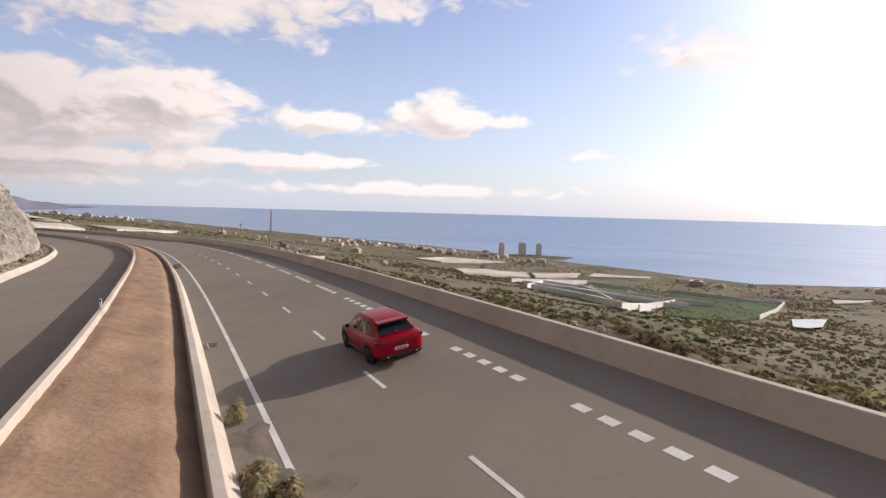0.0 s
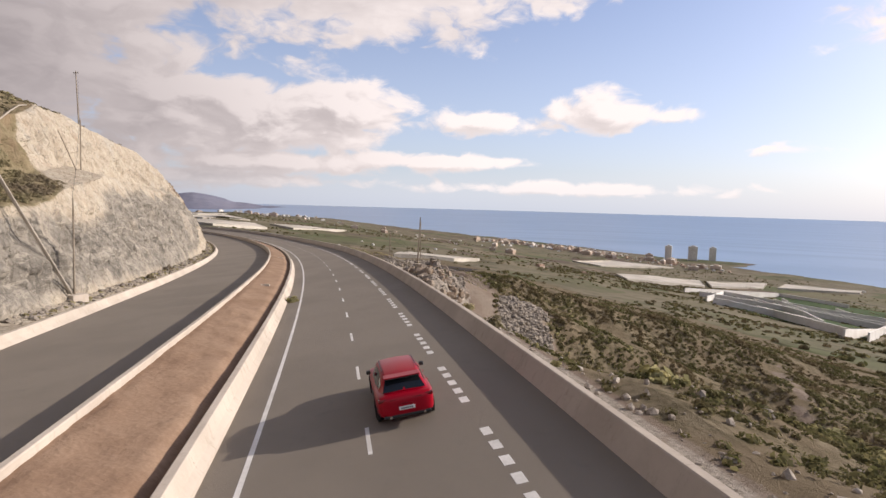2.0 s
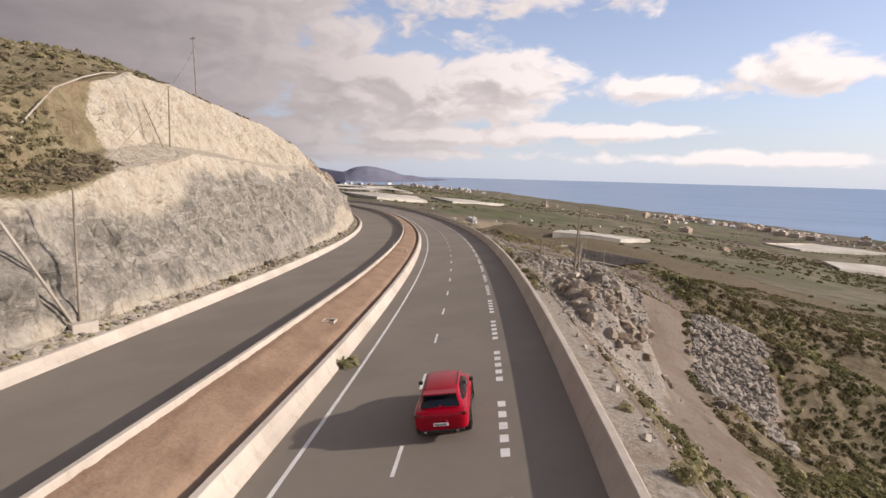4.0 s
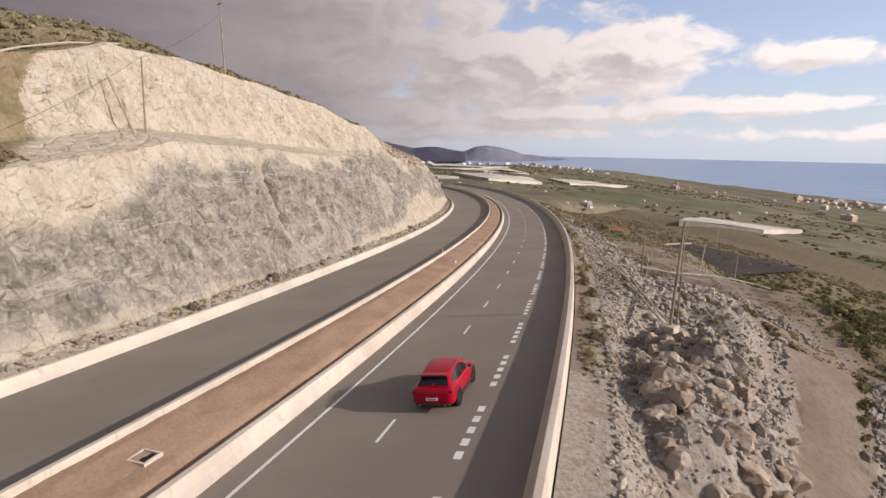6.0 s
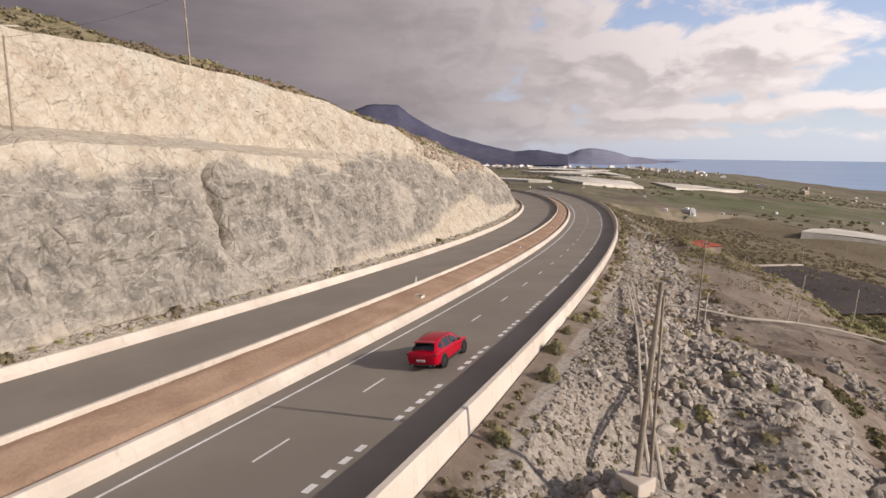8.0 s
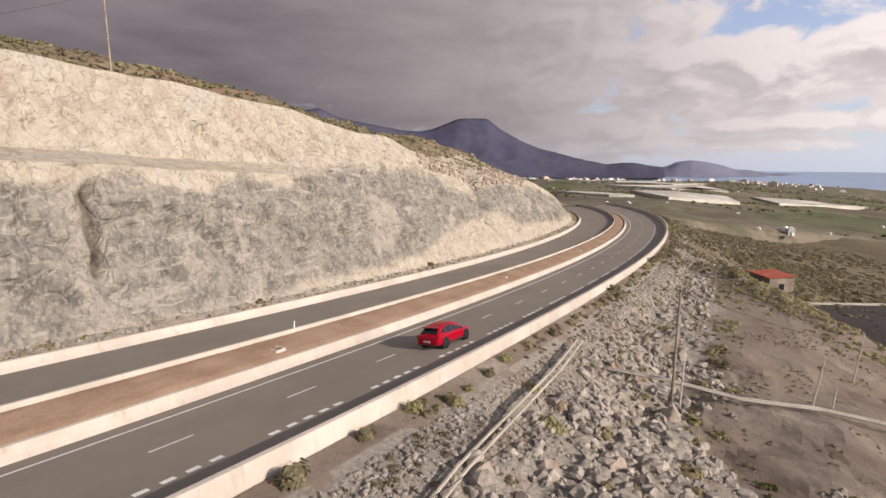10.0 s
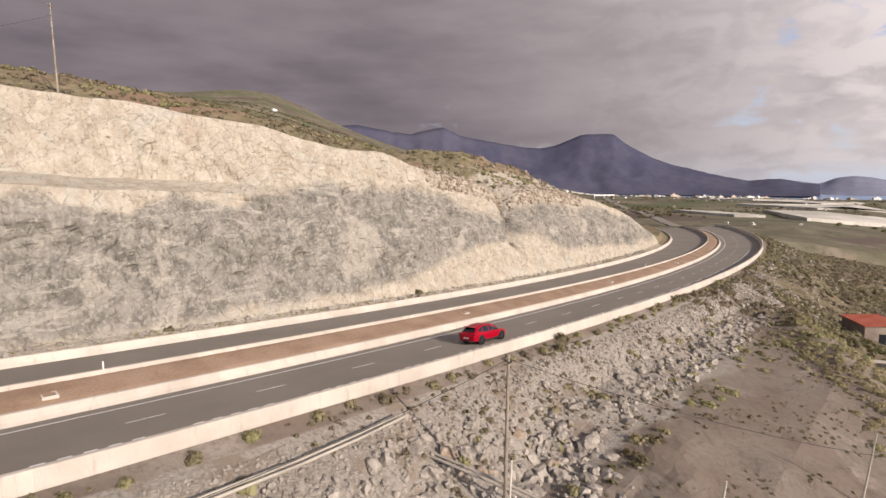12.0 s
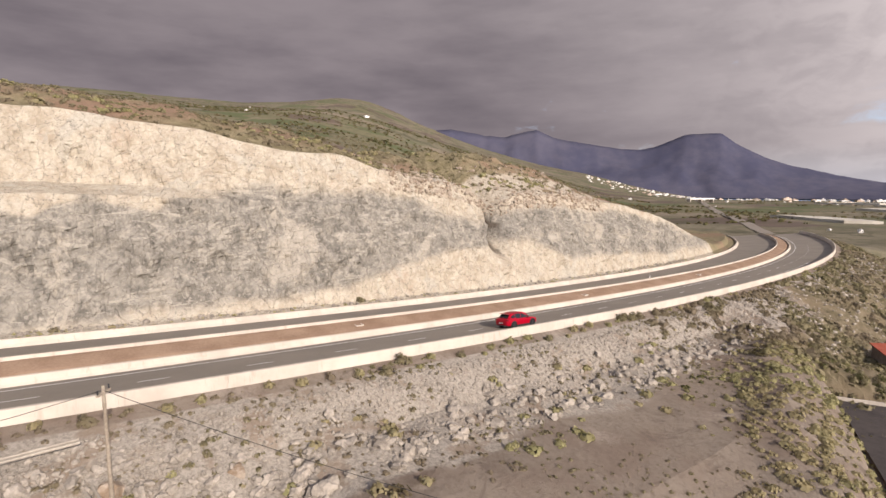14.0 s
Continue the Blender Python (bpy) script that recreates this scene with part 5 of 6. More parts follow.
PT = cutting_at(np.array(136.5), np.array(4.05))
pole(PT, 9.3, 0.11, "slender pole on the crest of the cutting", (-0.2, -0.2), 0.6)
pole(cutting_at(np.array(113.0), np.array(4.35)), 8.5, 0.10, "slender pole on the hillside", (0, 0))
for s, o, h, lean in ((142.4, 16.9, 3.6, 0.05), (147.1, 24.6, 3.9, 0.5), (160.7, 28.7, 4.6, 0.4), (149.0, 26.0, 1.6, 0.1), (171, 38.0, 4.8, 0.1), (200, 30.0, 4.5, 0.3), (256, 60, 7.0, 0.0), (282, 85, 8.0, 0.0)):
    pole(ground_at(np.array(s), np.array(o)), h, 0.07, "pale bleached wooden post standing in bare dirt", (lean, 0.1), mat="sheet")


def polyline(name, pts, r, mat, label, category, pair=0.0):
    """Round pipe or cable through points; two side by side where pair is given."""
    root = tagged(new(name), label, category)
    for k in range(2 if pair else 1):
        bm = bmesh.new()
        rings = []
        for i, q in enumerate(pts):
            along = (Vector(pts[min(i + 1, len(pts) - 1)]) - Vector(pts[max(i - 1, 0)])).normalized()
            side = along.cross(Vector((0, 0, 1))).normalized()
            up = side.cross(along)
            c = Vector(q) + side * pair * k
            rings.append([bm.verts.new(c + (side * math.cos(1.0472 * m) + up * math.sin(1.0472 * m)) * r) for m in range(6)])
        for a, b in zip(rings[:-1], rings[1:]):
            for m in range(6):
                bm.faces.new((a[m], a[(m + 1) % 6], b[(m + 1) % 6], b[m]))
        bm.faces.new(rings[0])
        bm.faces.new(rings[-1][::-1])
        part("pipe" if pair or r > 0.04 else "cable", bm, mat, root)
    return root


def ground_run(spots, lift=0.12):
    out = []
    for (s0, o0), (s1, o1) in zip(spots[:-1], spots[1:]):
        n = max(1, int(math.hypot(s1 - s0, o1 - o0) / 3.0))
        for i in range(n):
            u = i / n
            q = ground_at(np.array(s0 + (s1 - s0) * u), np.array(o0 + (o1 - o0) * u))
            out.append((q[0], q[1], q[2] + lift))
    q = ground_at(np.array(spots[-1][0]), np.array(spots[-1][1]))
    out = out + [(q[0], q[1], q[2] + lift)]
    zs = [q[2] for q in out]
    level = [sum(zs[max(0, i - 2):i + 3]) / len(zs[max(0, i - 2):i + 3]) for i in range(len(zs))]
    return [(x, y, z) for (x, y, _), z in zip(out, level)]


polyline("water_pipe", ground_run([(106.6, 13.6), (112, 12.8), (128, 11.2), (142, 9.7)], 0.7), 0.08, "pipe", "pair of pale water pipes laid across the stony ground", "pipe", 0.42)
polyline("water_pipe", ground_run([(142, 9.7), (143.2, 16.2), (144.4, 20.4), (146.8, 25.0), (149, 33), (156, 48)], 0.75), 0.08, "pipe", "pair of pale water pipes running down past boulders", "pipe", 0.35)
CP = [tuple(on_road(80.9, -23.6, -0.4)), tuple(on_road(78.7, -26.0, 6.2))]
CP = [tuple(np.array(CP[0]) + (np.array(CP[1]) - np.array(CP[0])) * u) for u in (0.0, 0.5, 1.0, 1.6)]
polyline("water_pipe", CP, 0.10, "pipe", "pair of pale pipes climbing the rock face", "pipe", 0.4)
polyline("water_pipe", [cutting_at(np.array(a), np.array(c)) + np.array([0, 0, 0.35]) for a, c in ((80, 2.6), (86, 3.0), (92, 3.5), (98, 3.9), (104, 4.02), (110, 4.05), (117, 4.05))], 0.09, "pipe", "pale pipe climbing the hillside to the crest", "pipe")


def sag(a, b, drop, n=14):
    a, b = np.asarray(a, float), np.asarray(b, float)
    return [tuple(a + (b - a) * i / n - np.array([0, 0, drop * 4 * (i / n) * (1 - i / n)])) for i in range(n + 1)]


polyline("power_cable", sag(P1 + np.array([0.1, 0.1, 3.6]), P2 + np.array([0.1, 0, 8.2]), 1.8), 0.013, "wire", "dark cable sagging between wooden poles", "cable")
polyline("power_cable", sag(P2 + np.array([0.1, 0, 8.2]), ground_at(np.array(171.0), np.array(38.0)) + np.array([0, 0, 4.6]), 1.3), 0.013, "wire", "dark cable running down to a far post", "cable")
polyline("power_cable", sag(PL + np.array([0, 0, 9.2]), PB + np.array([0, 0, 6.8]), 0.8), 0.013, "wire", "dark cable climbing the rock cutting", "cable")
polyline("power_cable", sag(PB + np.array([0, 0, 6.7]), PT + np.array([0, 0, 8.0]), 0.6), 0.013, "wire", "dark cable over the crest of the cutting", "cable")

# crag below the pole: large separate blocks
rng_block = random.Random(21)
for i in range(104):
    if i < 84:
        s, o, r = rng_block.uniform(88, 105), rng_block.uniform(10.6, 17.6), rng_block.uniform(0.25, 0.72)
    else:
        s, o, r = rng_block.uniform(110, 150), rng_block.uniform(11.5, 18.5), rng_block.uniform(0.35, 0.62)
    bm = bmesh.new()
    bmesh.ops.create_icosphere(bm, subdivisions=3, radius=1.0)
    cuts = [(Vector((rng_block.gauss(0, 1), rng_block.gauss(0, 1), rng_block.gauss(0, 1))).normalized(), rng_block.uniform(0.45, 0.85)) for _ in range(13)]
    off = Vector((i * 3.7, i * 1.3, i))
    for v in bm.verts:
        for way_out, reach in cuts:
            over = v.co.dot(way_out) - reach
            if over > 0:
                v.co -= way_out * over
        v.co *= r * (1.25 + 0.22 * noise.noise(v.co * 2.6 + off))
        v.co.z *= 0.85
    p = ground_at(np.array(s), np.array(o))
    me = bpy.data.meshes.new("boulder")
    bm.to_mesh(me)
    bm.free()
    me.materials.append(MAT["crag"])
    b = new("boulder", me)
    b.matrix_basis = pose(p[0], p[1], p[2] - 0.1 * r, rng_block.uniform(-20, 20), rng_block.uniform(-20, 20), rng_block.uniform(0, 360))
    tagged(b, "large weathered brown and grey boulder on the embankment", "boulder", "boulders on the embankment")


# stones on the mound, each a piece of the embankment
def embankment_stones():
    rng = np.random.default_rng(33)
    v, f = ico(2)
    shapes = []
    for k in range(10):
        q = v * (1 + rng.uniform(-0.30, 0.26, (len(v), 1))) * rng.uniform(0.6, 1.2, 3) * np.array([1, 1, 0.75])
        me = bpy.data.meshes.new("stone")
        me.from_pydata(q.tolist(), [], f.tolist())
        me.materials.append(MAT["rock"])
        shapes.append(me)
    bank = bpy.data.objects["embankment"]
    for i in range(290):
        s, o = rng.uniform(106, 152), rng.normal(15.2, 2.0)
        r = 0.16 + 0.36 * rng.uniform(0, 1) ** 2
        p = ground_at(np.array(s), np.array(o))
        ob = new("stone", shapes[i % 10])
        ob.parent = bank
        ob.matrix_basis = pose(p[0], p[1], p[2] + 0.12, *rng.uniform(-30, 30, 2), rng.uniform(0, 360)) @ Matrix.Scale(r, 4)


embankment_stones()


# ---- small road fittings ----
def manhole(s, o):
    p = on_road(s, o, 0.04 + float(np.interp(o, [-8.72, -6.2], [0.3, 0.0])))
    root = thing("manhole", pose(*p, 0, 0, heading(s)), "square concrete manhole with an open dark mouth in the median", "manhole")
    bm = bmesh.new()
    for x0, x1, y0, y1 in ((-0.42, 0.42, -0.42, -0.32), (-0.42, 0.42, 0.32, 0.42), (-0.42, -0.32, -0.32, 0.32), (0.32, 0.42, -0.32, 0.32)):
        box(bm, x0, x1, y0, y1, -0.3, 0.06, 0.015)
    part("rim", bm, "concrete", root)
    # a near-black block fills the mouth, its colour stands for the shade inside
    bm = bmesh.new()
    box(bm, -0.32, 0.32, -0.32, 0.32, -0.3, -0.02)
    part("opening", bm, "dark", root, "near-black block standing for the shaded mouth")


for s, o in ((128.5, -6.9), (82.1, -7.1), (166.8, -7.3), (205, -7.0), (245, -7.0)):
    manhole(s, o)


def delineator(s):
    root = thing("marker_post", pose(*on_road(s, -8.76, 0.59), 0, 0, heading(s)), "small white reflector post on the median wall", "post")
    bm = bmesh.new()
    box(bm, -0.05, 0.05, -0.04, 0.04, 0, 0.55, 0.012)
    part("post", bm, "white", root)
    bm = bmesh.new()
    box(bm, -0.035, 0.035, -0.047, -0.041, 0.38, 0.5)
    part("reflector", bm, "dark", root)


for s in (34.6, 131.8, 228):
    delineator(s)


def drain(s, o):
    p = on_road(s, o, 0.004, True)
    root = thing("drain_grate", pose(*p, 0, 0, heading(s)), "rusty iron drain grate in the asphalt", "drain")
    bm = bmesh.new()
    box(bm, -0.3, 0.3, -0.5, 0.5, -0.1, 0.004)
    part("frame", bm, "concrete", root)
    for k in range(6):
        bm = bmesh.new()
        box(bm, -0.25, 0.25, -0.42 + 0.15 * k, -0.33 + 0.15 * k, 0.004, 0.014)
        part("bar", bm, "soil_dark", root)


drain(30.0, -4.2)


# ---- hut, dark plot, houses and farms ----
def hut():
    root = thing("farm_hut", pose(-93.0, 207.0, -10.9, 0, 0, 66), "small block-walled hut with a faded red roof", "hut")
    w, l, h = 2.4, 3.5, 2.6
    for name, x0, x1, y0, y1 in (("wall", -w, w, -l, -l + 0.2), ("wall", -w, w, l - 0.2, l), ("wall", -w, -w + 0.2, -l + 0.2, l - 0.2), ("wall", w - 0.2, w, -l + 0.2, l - 0.2)):
        bm = bmesh.new()
        box(bm, x0, x1, y0, y1, -0.8, h, 0.01)
        part(name, bm, "block", root)
    bm = bmesh.new()
    for v in box(bm, -w - 0.25, w + 0.25, -l - 0.25, l + 0.25, h, h + 0.12):
        v.co.z += 0.18 * (v.co.x + w) / w
    part("roof", bm, "roof_red", root, "faded red sheet roof")
    bm = bmesh.new()
    box(bm, -0.5, 0.5, -l - 0.02, -l + 0.02, -0.6, 1.5)
    part("door", bm, "dark", root, "dark doorway")


hut()


def plot(name, corners, lift, mat, label, category, rim=0.0, drape=False):
    """A level or sloping plot laid over the land."""
    root = tagged(new(name), label, category)
    n = 10
    a, b, c, d = (np.array(q, float) for q in corners)
    v = []
    for i in range(n + 1):
        for j in range(n + 1):
            u, w = i / n, j / n
            q = (a * (1 - u) + b * u) * (1 - w) + (d * (1 - u) + c * u) * w
            v.append((q[0], q[1], (float(far_height(np.array(q[0]), np.array(q[1]))) if drape else q[2]) + lift))
    mesh_object("surface", v, grid_faces(n + 1, n + 1)[:, ::-1], mat, root)
    if rim:
        for p, q in ((d, a),):
            bm = bmesh.new()
            p1, q1 = Vector(p), Vector(q)
            m = Matrix.Translation((p1 + q1) / 2) @ (q1 - p1).to_track_quat("X", "Z").to_matrix().to_4x4()
            bmesh.ops.create_cube(bm, size=1, matrix=Matrix.Translation((0, 0, 0.05)) @ m @ Matrix.Diagonal(((q1 - p1).length, rim, 0.8, 1)))
            part("edge_wall", bm, "concrete", root, "low pale edge wall")
    return root


plot("dark_plot", ((-83.5, 191.0, -10.4), (-53.4, 175.4, -10.4), (-43.0, 197.0, -10.4), (-73.0, 212.0, -10.4)), 0.1, "soil_dark", "dark grey levelled plot with a pale concrete edge", "plot", 0.25)


def land(x, y, up=0.0):
    return (x, y, float(far_height(np.array(x), np.array(y))) + up)


def on_plain(points, up):
    return [land(x, y, up) for x, y in points]


for quad, label in ((((-49, 1004), (24, 1245), (144, 1215), (0, 985)), "long pale plastic-covered greenhouse on the plain"), (((19, 776), (140, 890), (130, 790), (27, 655)), "cream plastic-covered greenhouse on the plain"), (((150, 895), (255, 990), (228, 908), (140, 800)), "cream plastic-covered greenhouse on the plain"),
                    (((285, 1005), (400, 1030), (380, 985), (254, 933)), "white plastic-covered greenhouse near the coast"), (((-150, 395), (-159, 455), (-108, 500), (-112, 425)), "pale plastic-covered greenhouse beside fields"), (((-452, 690), (-440, 790), (-395, 815), (-390, 650)), "pale greenhouse roofs beside green fields"),
                    (((-490, 545), (-418, 606), (-382, 580), (-385, 490)), "white plastic-covered greenhouses near the road"), (((-620, 760), (-520, 740), (-540, 660), (-640, 640)), "pale plastic-covered greenhouses on the plain"), (((-760, 860), (-640, 840), (-650, 780), (-770, 770)), "pale plastic-covered greenhouses on the plain"),
                    (((-534, 492), (-430, 493), (-440, 470), (-530, 468)), "long pale greenhouse beside the road"), (((546, 750), (620, 770), (570, 724), (527, 718)), "white plastic-covered greenhouse near the coast"), (((-960, 900), (-800, 900), (-820, 820), (-930, 800)), "pale plastic-covered greenhouses on the plain")):
    root = plot("greenhouse", on_plain(quad, 0.0), 2.3, "sheet", label, "greenhouse", drape=True)
    q = on_plain(quad, -0.9)
    for a, c in zip(q, q[1:] + q[:1]):
        bm = bmesh.new()
        vs = [bm.verts.new(x) for x in ((a[0], a[1], a[2] - 2), (c[0], c[1], c[2] - 2), (c[0], c[1], c[2] + 3.2), (a[0], a[1], a[2] + 3.2))]
        bm.faces.new(vs)
        part("side_sheet", bm, "sheet", root)

# banana plantation with its wind walls
plot("green_field", on_plain(((140, 330), (278, 468), (438, 686), (318, 748)), 0.0), 0.7, "crop", "dark green banana field between wind walls", "field", drape=True)
plot("green_field", on_plain(((75, 420), (130, 345), (300, 720), (205, 755)), 0.0), 0.6, "crop", "dark green banana field between wind walls", "field", drape=True)
plot("pond", on_plain(((322, 491), (371, 514), (310, 434), (262, 397)), 0.0), 2.2, "pond", "pale blue irrigation pond", "pond", drape=True)


def wind_wall(points, h=3.6):
    root = tagged(new("wind_wall"), "cream block wind wall around banana fields", "wall")
    for (x0, y0), (x1, y1) in zip(points[:-1], points[1:]):
        a, c = Vector(land(x0, y0)), Vector(land(x1, y1))
        bm = bmesh.new()
        m = Matrix.Translation((a + c) / 2 + Vector((0, 0, h / 2 - 0.8))) @ (c - a).to_track_quat("X", "Z").to_matrix().to_4x4()
        bmesh.ops.create_cube(bm, size=1, matrix=m @ Matrix.Diagonal(((c - a).length, 0.9, h + 1.6, 1)))
        part("section", bm, "white", root)


for pts in (((316, 753), (392, 696), (442, 691), (360, 575), (279, 469)), ((118, 625), (200, 590), (283, 554)), ((80, 612), (209, 766), (263, 716)), ((102, 440), (116, 332)), ((70, 420), (122, 412)), ((103, 306), (170, 430), (251, 574)), ((118, 319), (209, 509)), ((90, 520), (150, 500), (215, 480)), ((85, 560), (160, 545), (240, 520)), ((75, 470), (95, 540), (118, 625)), ((130, 560), (140, 470), (128, 400)), ((160, 610), (165, 540)), ((190, 690), (175, 620)), ((230, 660), (215, 585))):
    wind_wall(pts, 4.4)


def make_house(w, l, h, wall, label, flat=True):
    root = tagged(new("house"), label, "house", "houses on the plain")
    bm = bmesh.new()
    box(bm, -w, w, -l, l, -3, h)
    box(bm, -w * 0.55, w * 0.6, -l * 0.5, l * 0.3, h, h + 2.6)
    part("wall", bm, wall, root)
    bm = bmesh.new()
    if flat:
        box(bm, -w - 0.2, w + 0.2, -l - 0.2, l + 0.2, h, h + 0.35)
    else:
        vs = box(bm, -w - 0.4, w + 0.4, -l - 0.4, l + 0.4, h, h + 1.6)
        for v in vs:
            if v.co.z > h + 1:
                v.co.x *= 0.15
    part("roof", bm, "white" if flat else "roof_clay", root)
    for x in (-w - 0.03, w + 0.03):
        for k in range(3):
            bm = bmesh.new()
            y = -l + (k + 0.6) * 2 * l / 3.4
            box(bm, x - 0.02, x + 0.02, y - 0.6, y + 0.6, 1.0, 2.3)
            part("window", bm, "dark", root)
    for k in range(2):
        bm = bmesh.new()
        x = -w + (k + 0.7) * w
        box(bm, x - 0.6, x + 0.6, -l - 0.05, -l - 0.01, 0.2, 2.3)
        part("window", bm, "dark", root)
    return root


def town():
    rng = random.Random(3)
    kinds = [make_house(5, 6, 3.4, "white", "low white rendered house with a flat roof"), make_house(4, 8, 6.2, "white", "two-storey white rendered house"), make_house(5, 7, 3.6, "ochre", "ochre rendered house with a red roof", False), make_house(6, 11, 9.0, "ochre", "ochre rendered apartment house with a flat roof")]
    used = set()
    far_ones = ([], [])

    def put(x, y, k, turn, scale=1.0, base=None):
        z = float(far_height(np.array(x), np.array(y)))
        if z < SEA + 1.5 and base is None:
            return
        m = pose(x, y, z, 0, 0, turn)
        if math.hypot(x + 28, y - 147) > 1350 and rng.random() < 0.85:
            far_ones[k > 1].append((m, (5, 4, 5, 6)[k] * scale / 1.0, (6, 8, 7, 11)[k] * scale, (3.4, 6.2, 4.4, 9.0)[k] * scale))
            return
        if k not in used:
            kinds[k].matrix_basis = m @ Matrix.Scale(scale, 4)
            used.add(k)
        else:
            copy_thing(kinds[k], m @ Matrix.Scale(scale, 4))

    # farm houses near the road
    for x, y, k, sc in ((-219, 407, 1, 0.6), (-226, 412, 0, 0.6), (-214, 401, 0, 0.6), (-216, 437, 0, 0.7), (-225, 388, 0, 0.6), (-256, 570, 0, 0.8), (-224, 527, 0, 0.8), (-1022, 520, 1, 1.3), (-300, 470, 0, 0.8), (-330, 430, 0, 0.7), (-180, 600, 0, 0.9), (-120, 700, 0, 0.8), (-60, 560, 2, 0.8), (-200, 760, 0, 1.0), (-20, 640, 2, 0.9), (-350, 410, 0, 0.7), (-365, 402, 0, 0.6), (-335, 398, 0, 0.6)):
        put(x, y, k, rng.uniform(0, 180), sc * 0.7)

    def quarter(n, az0, az1, r0, r1, mix, s0=0.8, s1=1.4):
        for _ in range(n):
            a, r = radians(rng.uniform(az0, az1)), rng.uniform(r0, r1)
            put(-28 + r * math.sin(a), 147 + r * math.cos(a), rng.choice(mix), rng.uniform(0, 180), rng.uniform(s0, s1))

    quarter(125, -74, -62, 1700, 3500, (0, 0, 1, 1, 2), 0.45, 0.85)
    quarter(90, -64, -48, 1100, 3200, (0, 0, 1, 2), 0.5, 0.95)
    quarter(5, -90, -82, 380, 900, (0, 1), 0.5, 0.8)
    quarter(9, -120, -92, 900, 1700, (0, 1), 0.6, 1.0)
    quarter(4, -82, -74, 500, 1300, (0, 1, 0), 0.6, 0.9)
    quarter(110, -49, -33, 2400, 3900, (1, 1, 0, 2), 0.7, 1.2)
    quarter(30, -62, -34, 700, 1350, (0, 0, 1, 2), 0.35, 0.6)
    quarter(170, -60, -30, 1400, 3600, (0, 1, 1, 2, 3), 0.6, 1.1)
    quarter(40, -30, -8, 900, 1700, (0, 2, 0, 3), 0.5, 0.9)
    for _ in range(230):
        u = rng.random()
        put(-350 + 620 * u + rng.uniform(-60, 40), 1950 - 620 * u + rng.uniform(-160, -20), rng.choice((2, 2, 3, 0, 1)), rng.uniform(0, 180), rng.uniform(0.6, 1.1))
    for _ in range(150):
        put(rng.uniform(380, 1080), rng.uniform(850, 1030), rng.choice((2, 2, 0, 3, 0, 1)), rng.uniform(0, 180), rng.uniform(0.5, 1.0))
    for k in range(4):
        if k not in used:
            put(-400 - 30 * k, 600, k, 0)
    for many, mat, label in zip(far_ones, ("white", "ochre"), ("white houses of a distant town on the plain", "ochre houses of a distant town by the sea")):
        v, f = [], []
        for m, w, l, h in many:
            for x0, x1, y0, y1, z0, z1 in ((-w, w, -l, l, -2, h), (-w * 0.4, w * 0.3, -l * 0.5, l * 0.2, h, h * 1.35)):
                b = len(v)
                v += [m @ Vector((x, y, z)) for z in (z0, z1) for x, y in ((x0, y0), (x1, y0), (x1, y1), (x0, y1))]
                f += [[b + i for i in q] for q in ((0, 3, 2, 1), (4, 5, 6, 7), (0, 1, 5, 4), (1, 2, 6, 5), (2, 3, 7, 6), (3, 0, 4, 7))]
        tagged(mesh_object("town_houses", v, [q for q in f], mat), label, "houses", kind="stuff")


town()


def tower_block(x, y, w, d, h, mat, label):
    root = thing("tower_block", pose(x, y, SEA - 1, 0, 0, -8), label, "tower block", "tower blocks on the coast")
    bm = bmesh.new()
    box(bm, -w, w, -d, d, 0, h)
    box(bm, -w * 0.4, w * 0.4, -d * 0.4, d * 0.4, h, h + 3)
    part("wall", bm, mat, root)
    for k in range(int(h / 3.2)):
        for side in (-1, 1):
            bm = bmesh.new()
            box(bm, -w * 0.8, w * 0.8, side * d - 0.06, side * d + 0.06, 1.4 + 3.2 * k, 2.2 + 3.2 * k)
            part("window_band", bm, "sheet", root)


tower_block(166, 1504, 8, 9, 37, "white", "greyish tower block standing near the coast")
tower_block(226, 1523, 11, 9, 37, "white", "cream tower block standing near the coast")
tower_block(275, 1538, 8, 8, 35, "white", "white tower block standing near the coast")
tower_block(120, 1495, 9, 8, 14, "ochre", "lower apartment block beside taller towers")


def shore():
    """Level ground under the coast's buildings."""
    a = np.linspace(0, 6.283, 40)
    v = [(205, 1470, SEA + 1.0)] + [(205 + 150 * math.cos(t) * (1 + 0.1 * math.sin(5 * t)), 1470 + 95 * math.sin(t), SEA + 0.4) for t in a]
    tagged(mesh_object("shore", v, [[0, i, i + 1] for i in range(1, 40)] + [[0, 40, 1]], "plain"), "low brown headland under tower blocks", "shore", kind="structure")


shore()


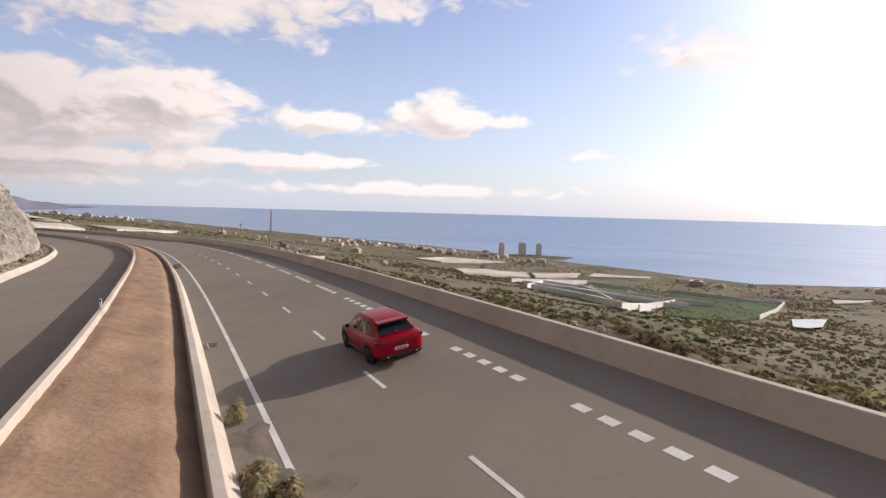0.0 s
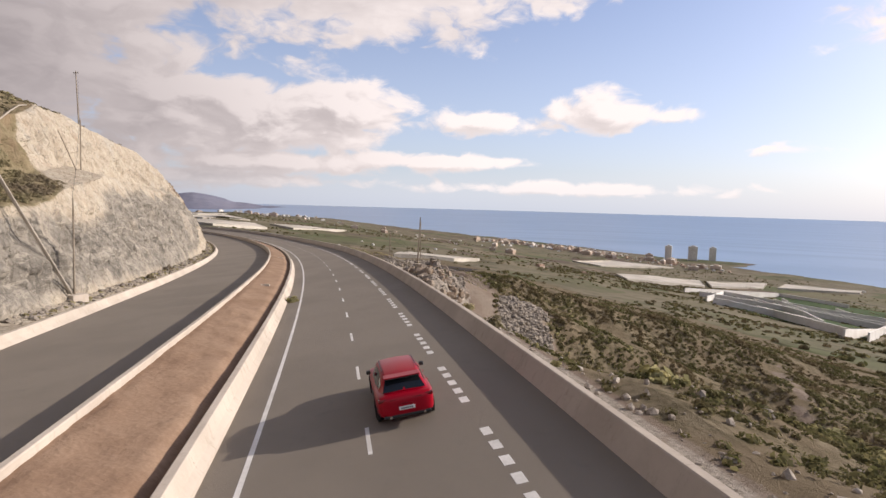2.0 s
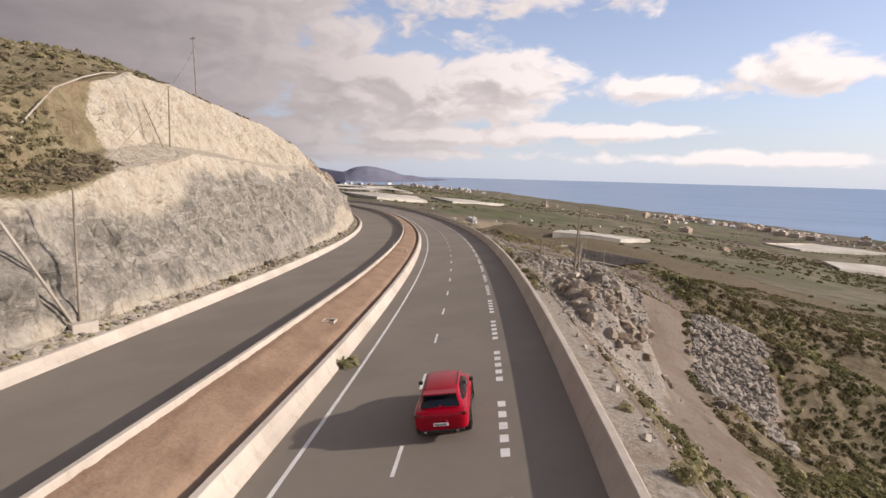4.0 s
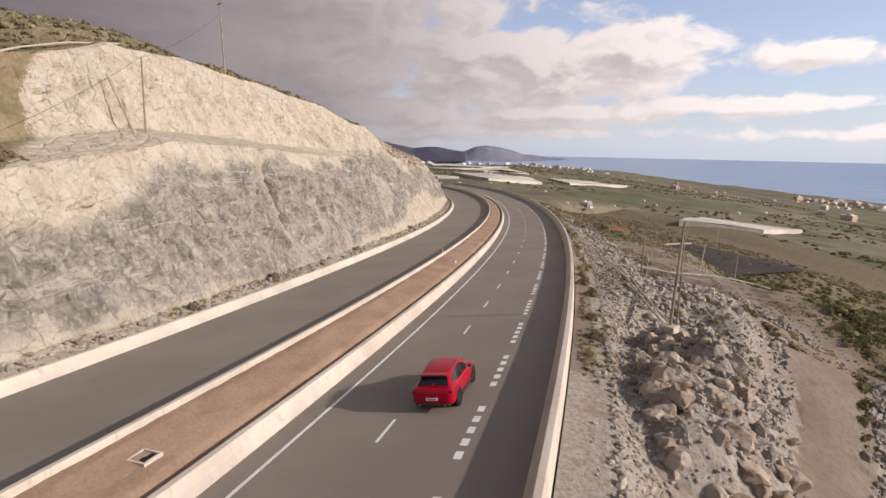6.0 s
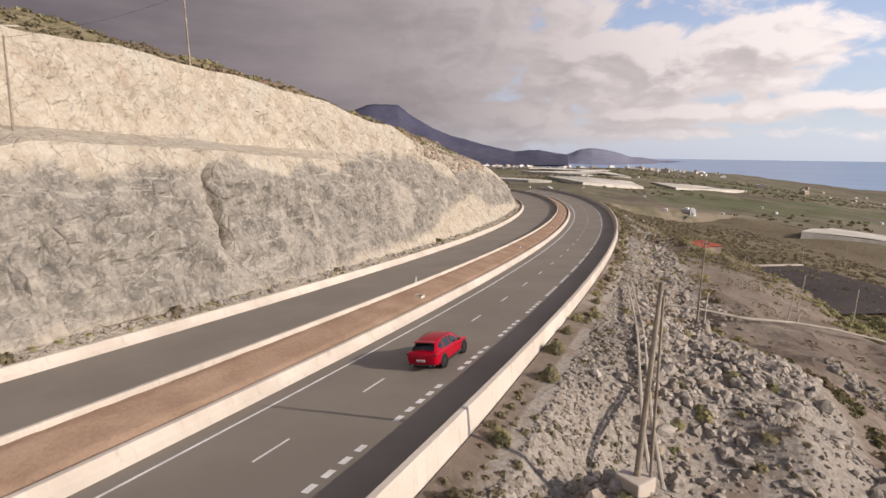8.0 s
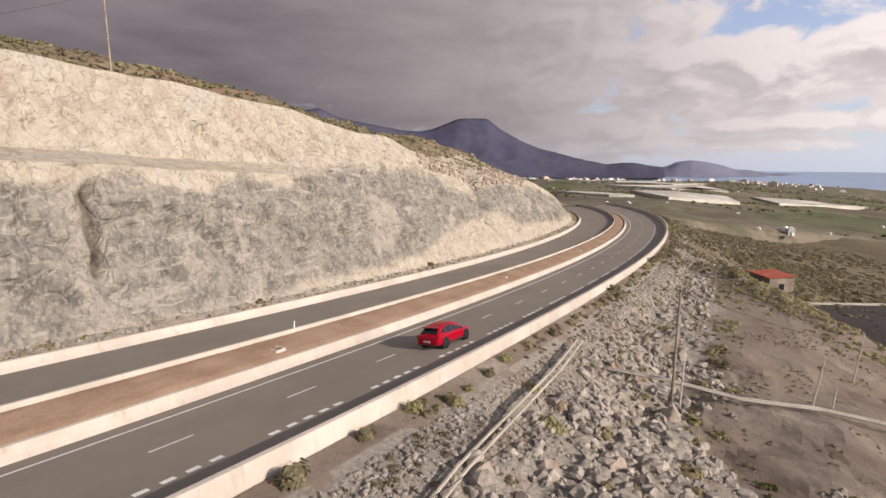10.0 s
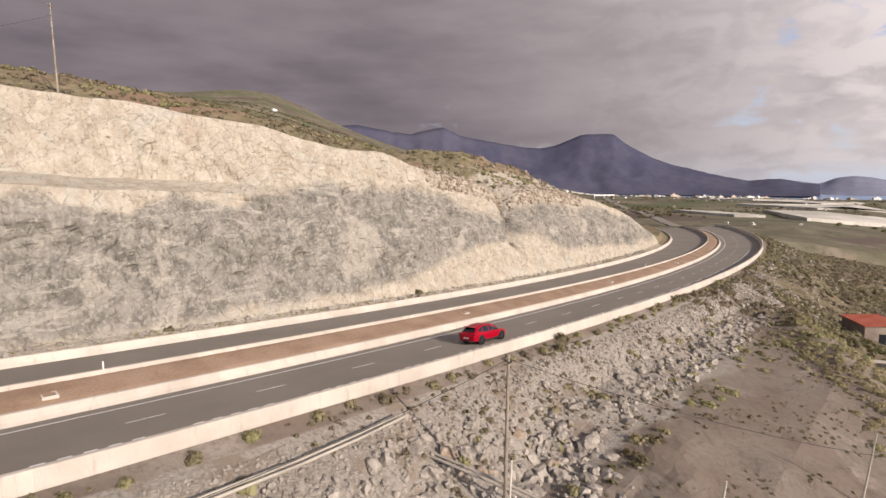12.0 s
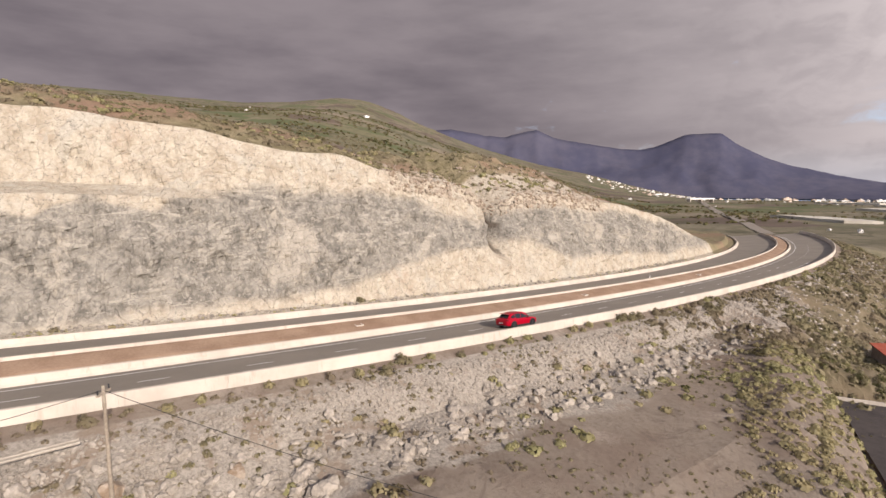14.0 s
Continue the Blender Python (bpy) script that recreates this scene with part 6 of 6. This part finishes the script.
def far_road_bridge():
    """The road's straight continuation and the overpass across it."""
    a = on_road(402.0, -7.0)
    pts = [Vector((-330, 345, 0)), Vector((-560, 440, 0)), Vector((-1000, 640, 0)), Vector((-1900, 1060, 0))]
    pts = [Vector(on_road(402.0, -7.0))] + pts
    v = []
    for i in range(len(pts) - 1):
        for k in range(12):
            u = k / 12
            p = pts[i].lerp(pts[i + 1], u)
            n = (pts[i + 1] - pts[i]).cross(Vector((0, 0, 1))).normalized() * 4
            z = float(far_height(np.array(p.x), np.array(p.y))) + 0.5
            if i == 0:
                z = a[2] * (1 - u) + z * u
            v += [(p.x - n.x, p.y - n.y, z), (p.x + n.x, p.y + n.y, z)]
    f = [[2 * i, 2 * i + 1, 2 * i + 3, 2 * i + 2] for i in range(len(v) // 2 - 1)]
    tagged(mesh_object("road_beyond", v, f, "asphalt"), "grey asphalt road running on across the plain", "road", kind="structure")
    p = Vector((-1000, 640, float(far_height(np.array(-1000.0), np.array(640.0)))))
    root = thing("overpass", pose(p.x, p.y, p.z, 0, 0, 25), "small pale concrete overpass across the road", "bridge")
    bm = bmesh.new()
    box(bm, -5, 5, -32, 32, 6.0, 8.2, 0.2)
    part("deck", bm, "white", root)
    for y in (-30, 0, 30):
        bm = bmesh.new()
        box(bm, -4, 4, y - 0.8, y + 0.8, -2, 6.0)
        part("pier", bm, "concrete", root)


far_road_bridge()


# ---- what moves ----
CAR = ((0.0, 21.3, 1.35), (1.5, 37.8, 1.35), (3.0, 55.0, 1.35), (6.5, 95.2, 1.50), (7.5, 106.8, 1.55), (11.0, 146.2, 1.70), (12.5, 162.7, 1.68), (14.0, 179.3, 1.62))


def motions():
    rows, wheel_rows = [], []
    t = 0.0
    while t <= 14.001:
        s = spline(t, 1) + 1.65
        o = spline(t, 2)
        p = on_road(s, o, 0.0, True)
        q, r = on_road(s + 1, o, 0.0, True), on_road(s, o + 1, 0.0, True)
        fwd = Vector(q - p).normalized()
        side = (Vector(r - p) - fwd * fwd.dot(Vector(r - p))).normalized()
        m = Matrix((side, fwd, side.cross(fwd))).transposed().to_4x4()
        rows.append((t, Matrix.Translation(p + np.array([0, 0, 0.012])) @ m))
        t += 0.5
    walk(car, rows)
    for w, x, y in car_wheels:
        turn = []
        t = 0.0
        while t <= 14.001:
            turn.append((t, pose(x, y, 0.36, -80.0 * t / 0.1)))
            t += 0.1
        walk(w, turn)


def spline(t, k):
    ts = [r[0] for r in CAR]
    i = max(0, min(len(ts) - 2, int(np.searchsorted(ts, t, side="right")) - 1))
    v = [r[k] for r in CAR]
    slope = [(v[1] - v[0]) / (ts[1] - ts[0])] + [(v[j + 1] - v[j - 1]) / (ts[j + 1] - ts[j - 1]) for j in range(1, len(v) - 1)] + [(v[-1] - v[-2]) / (ts[-1] - ts[-2])]
    h = ts[i + 1] - ts[i]
    u = (t - ts[i]) / h
    return (2 * u ** 3 - 3 * u ** 2 + 1) * v[i] + (u ** 3 - 2 * u ** 2 + u) * h * slope[i] + (3 * u ** 2 - 2 * u ** 3) * v[i + 1] + (u ** 3 - u ** 2) * h * slope[i + 1]


motions()
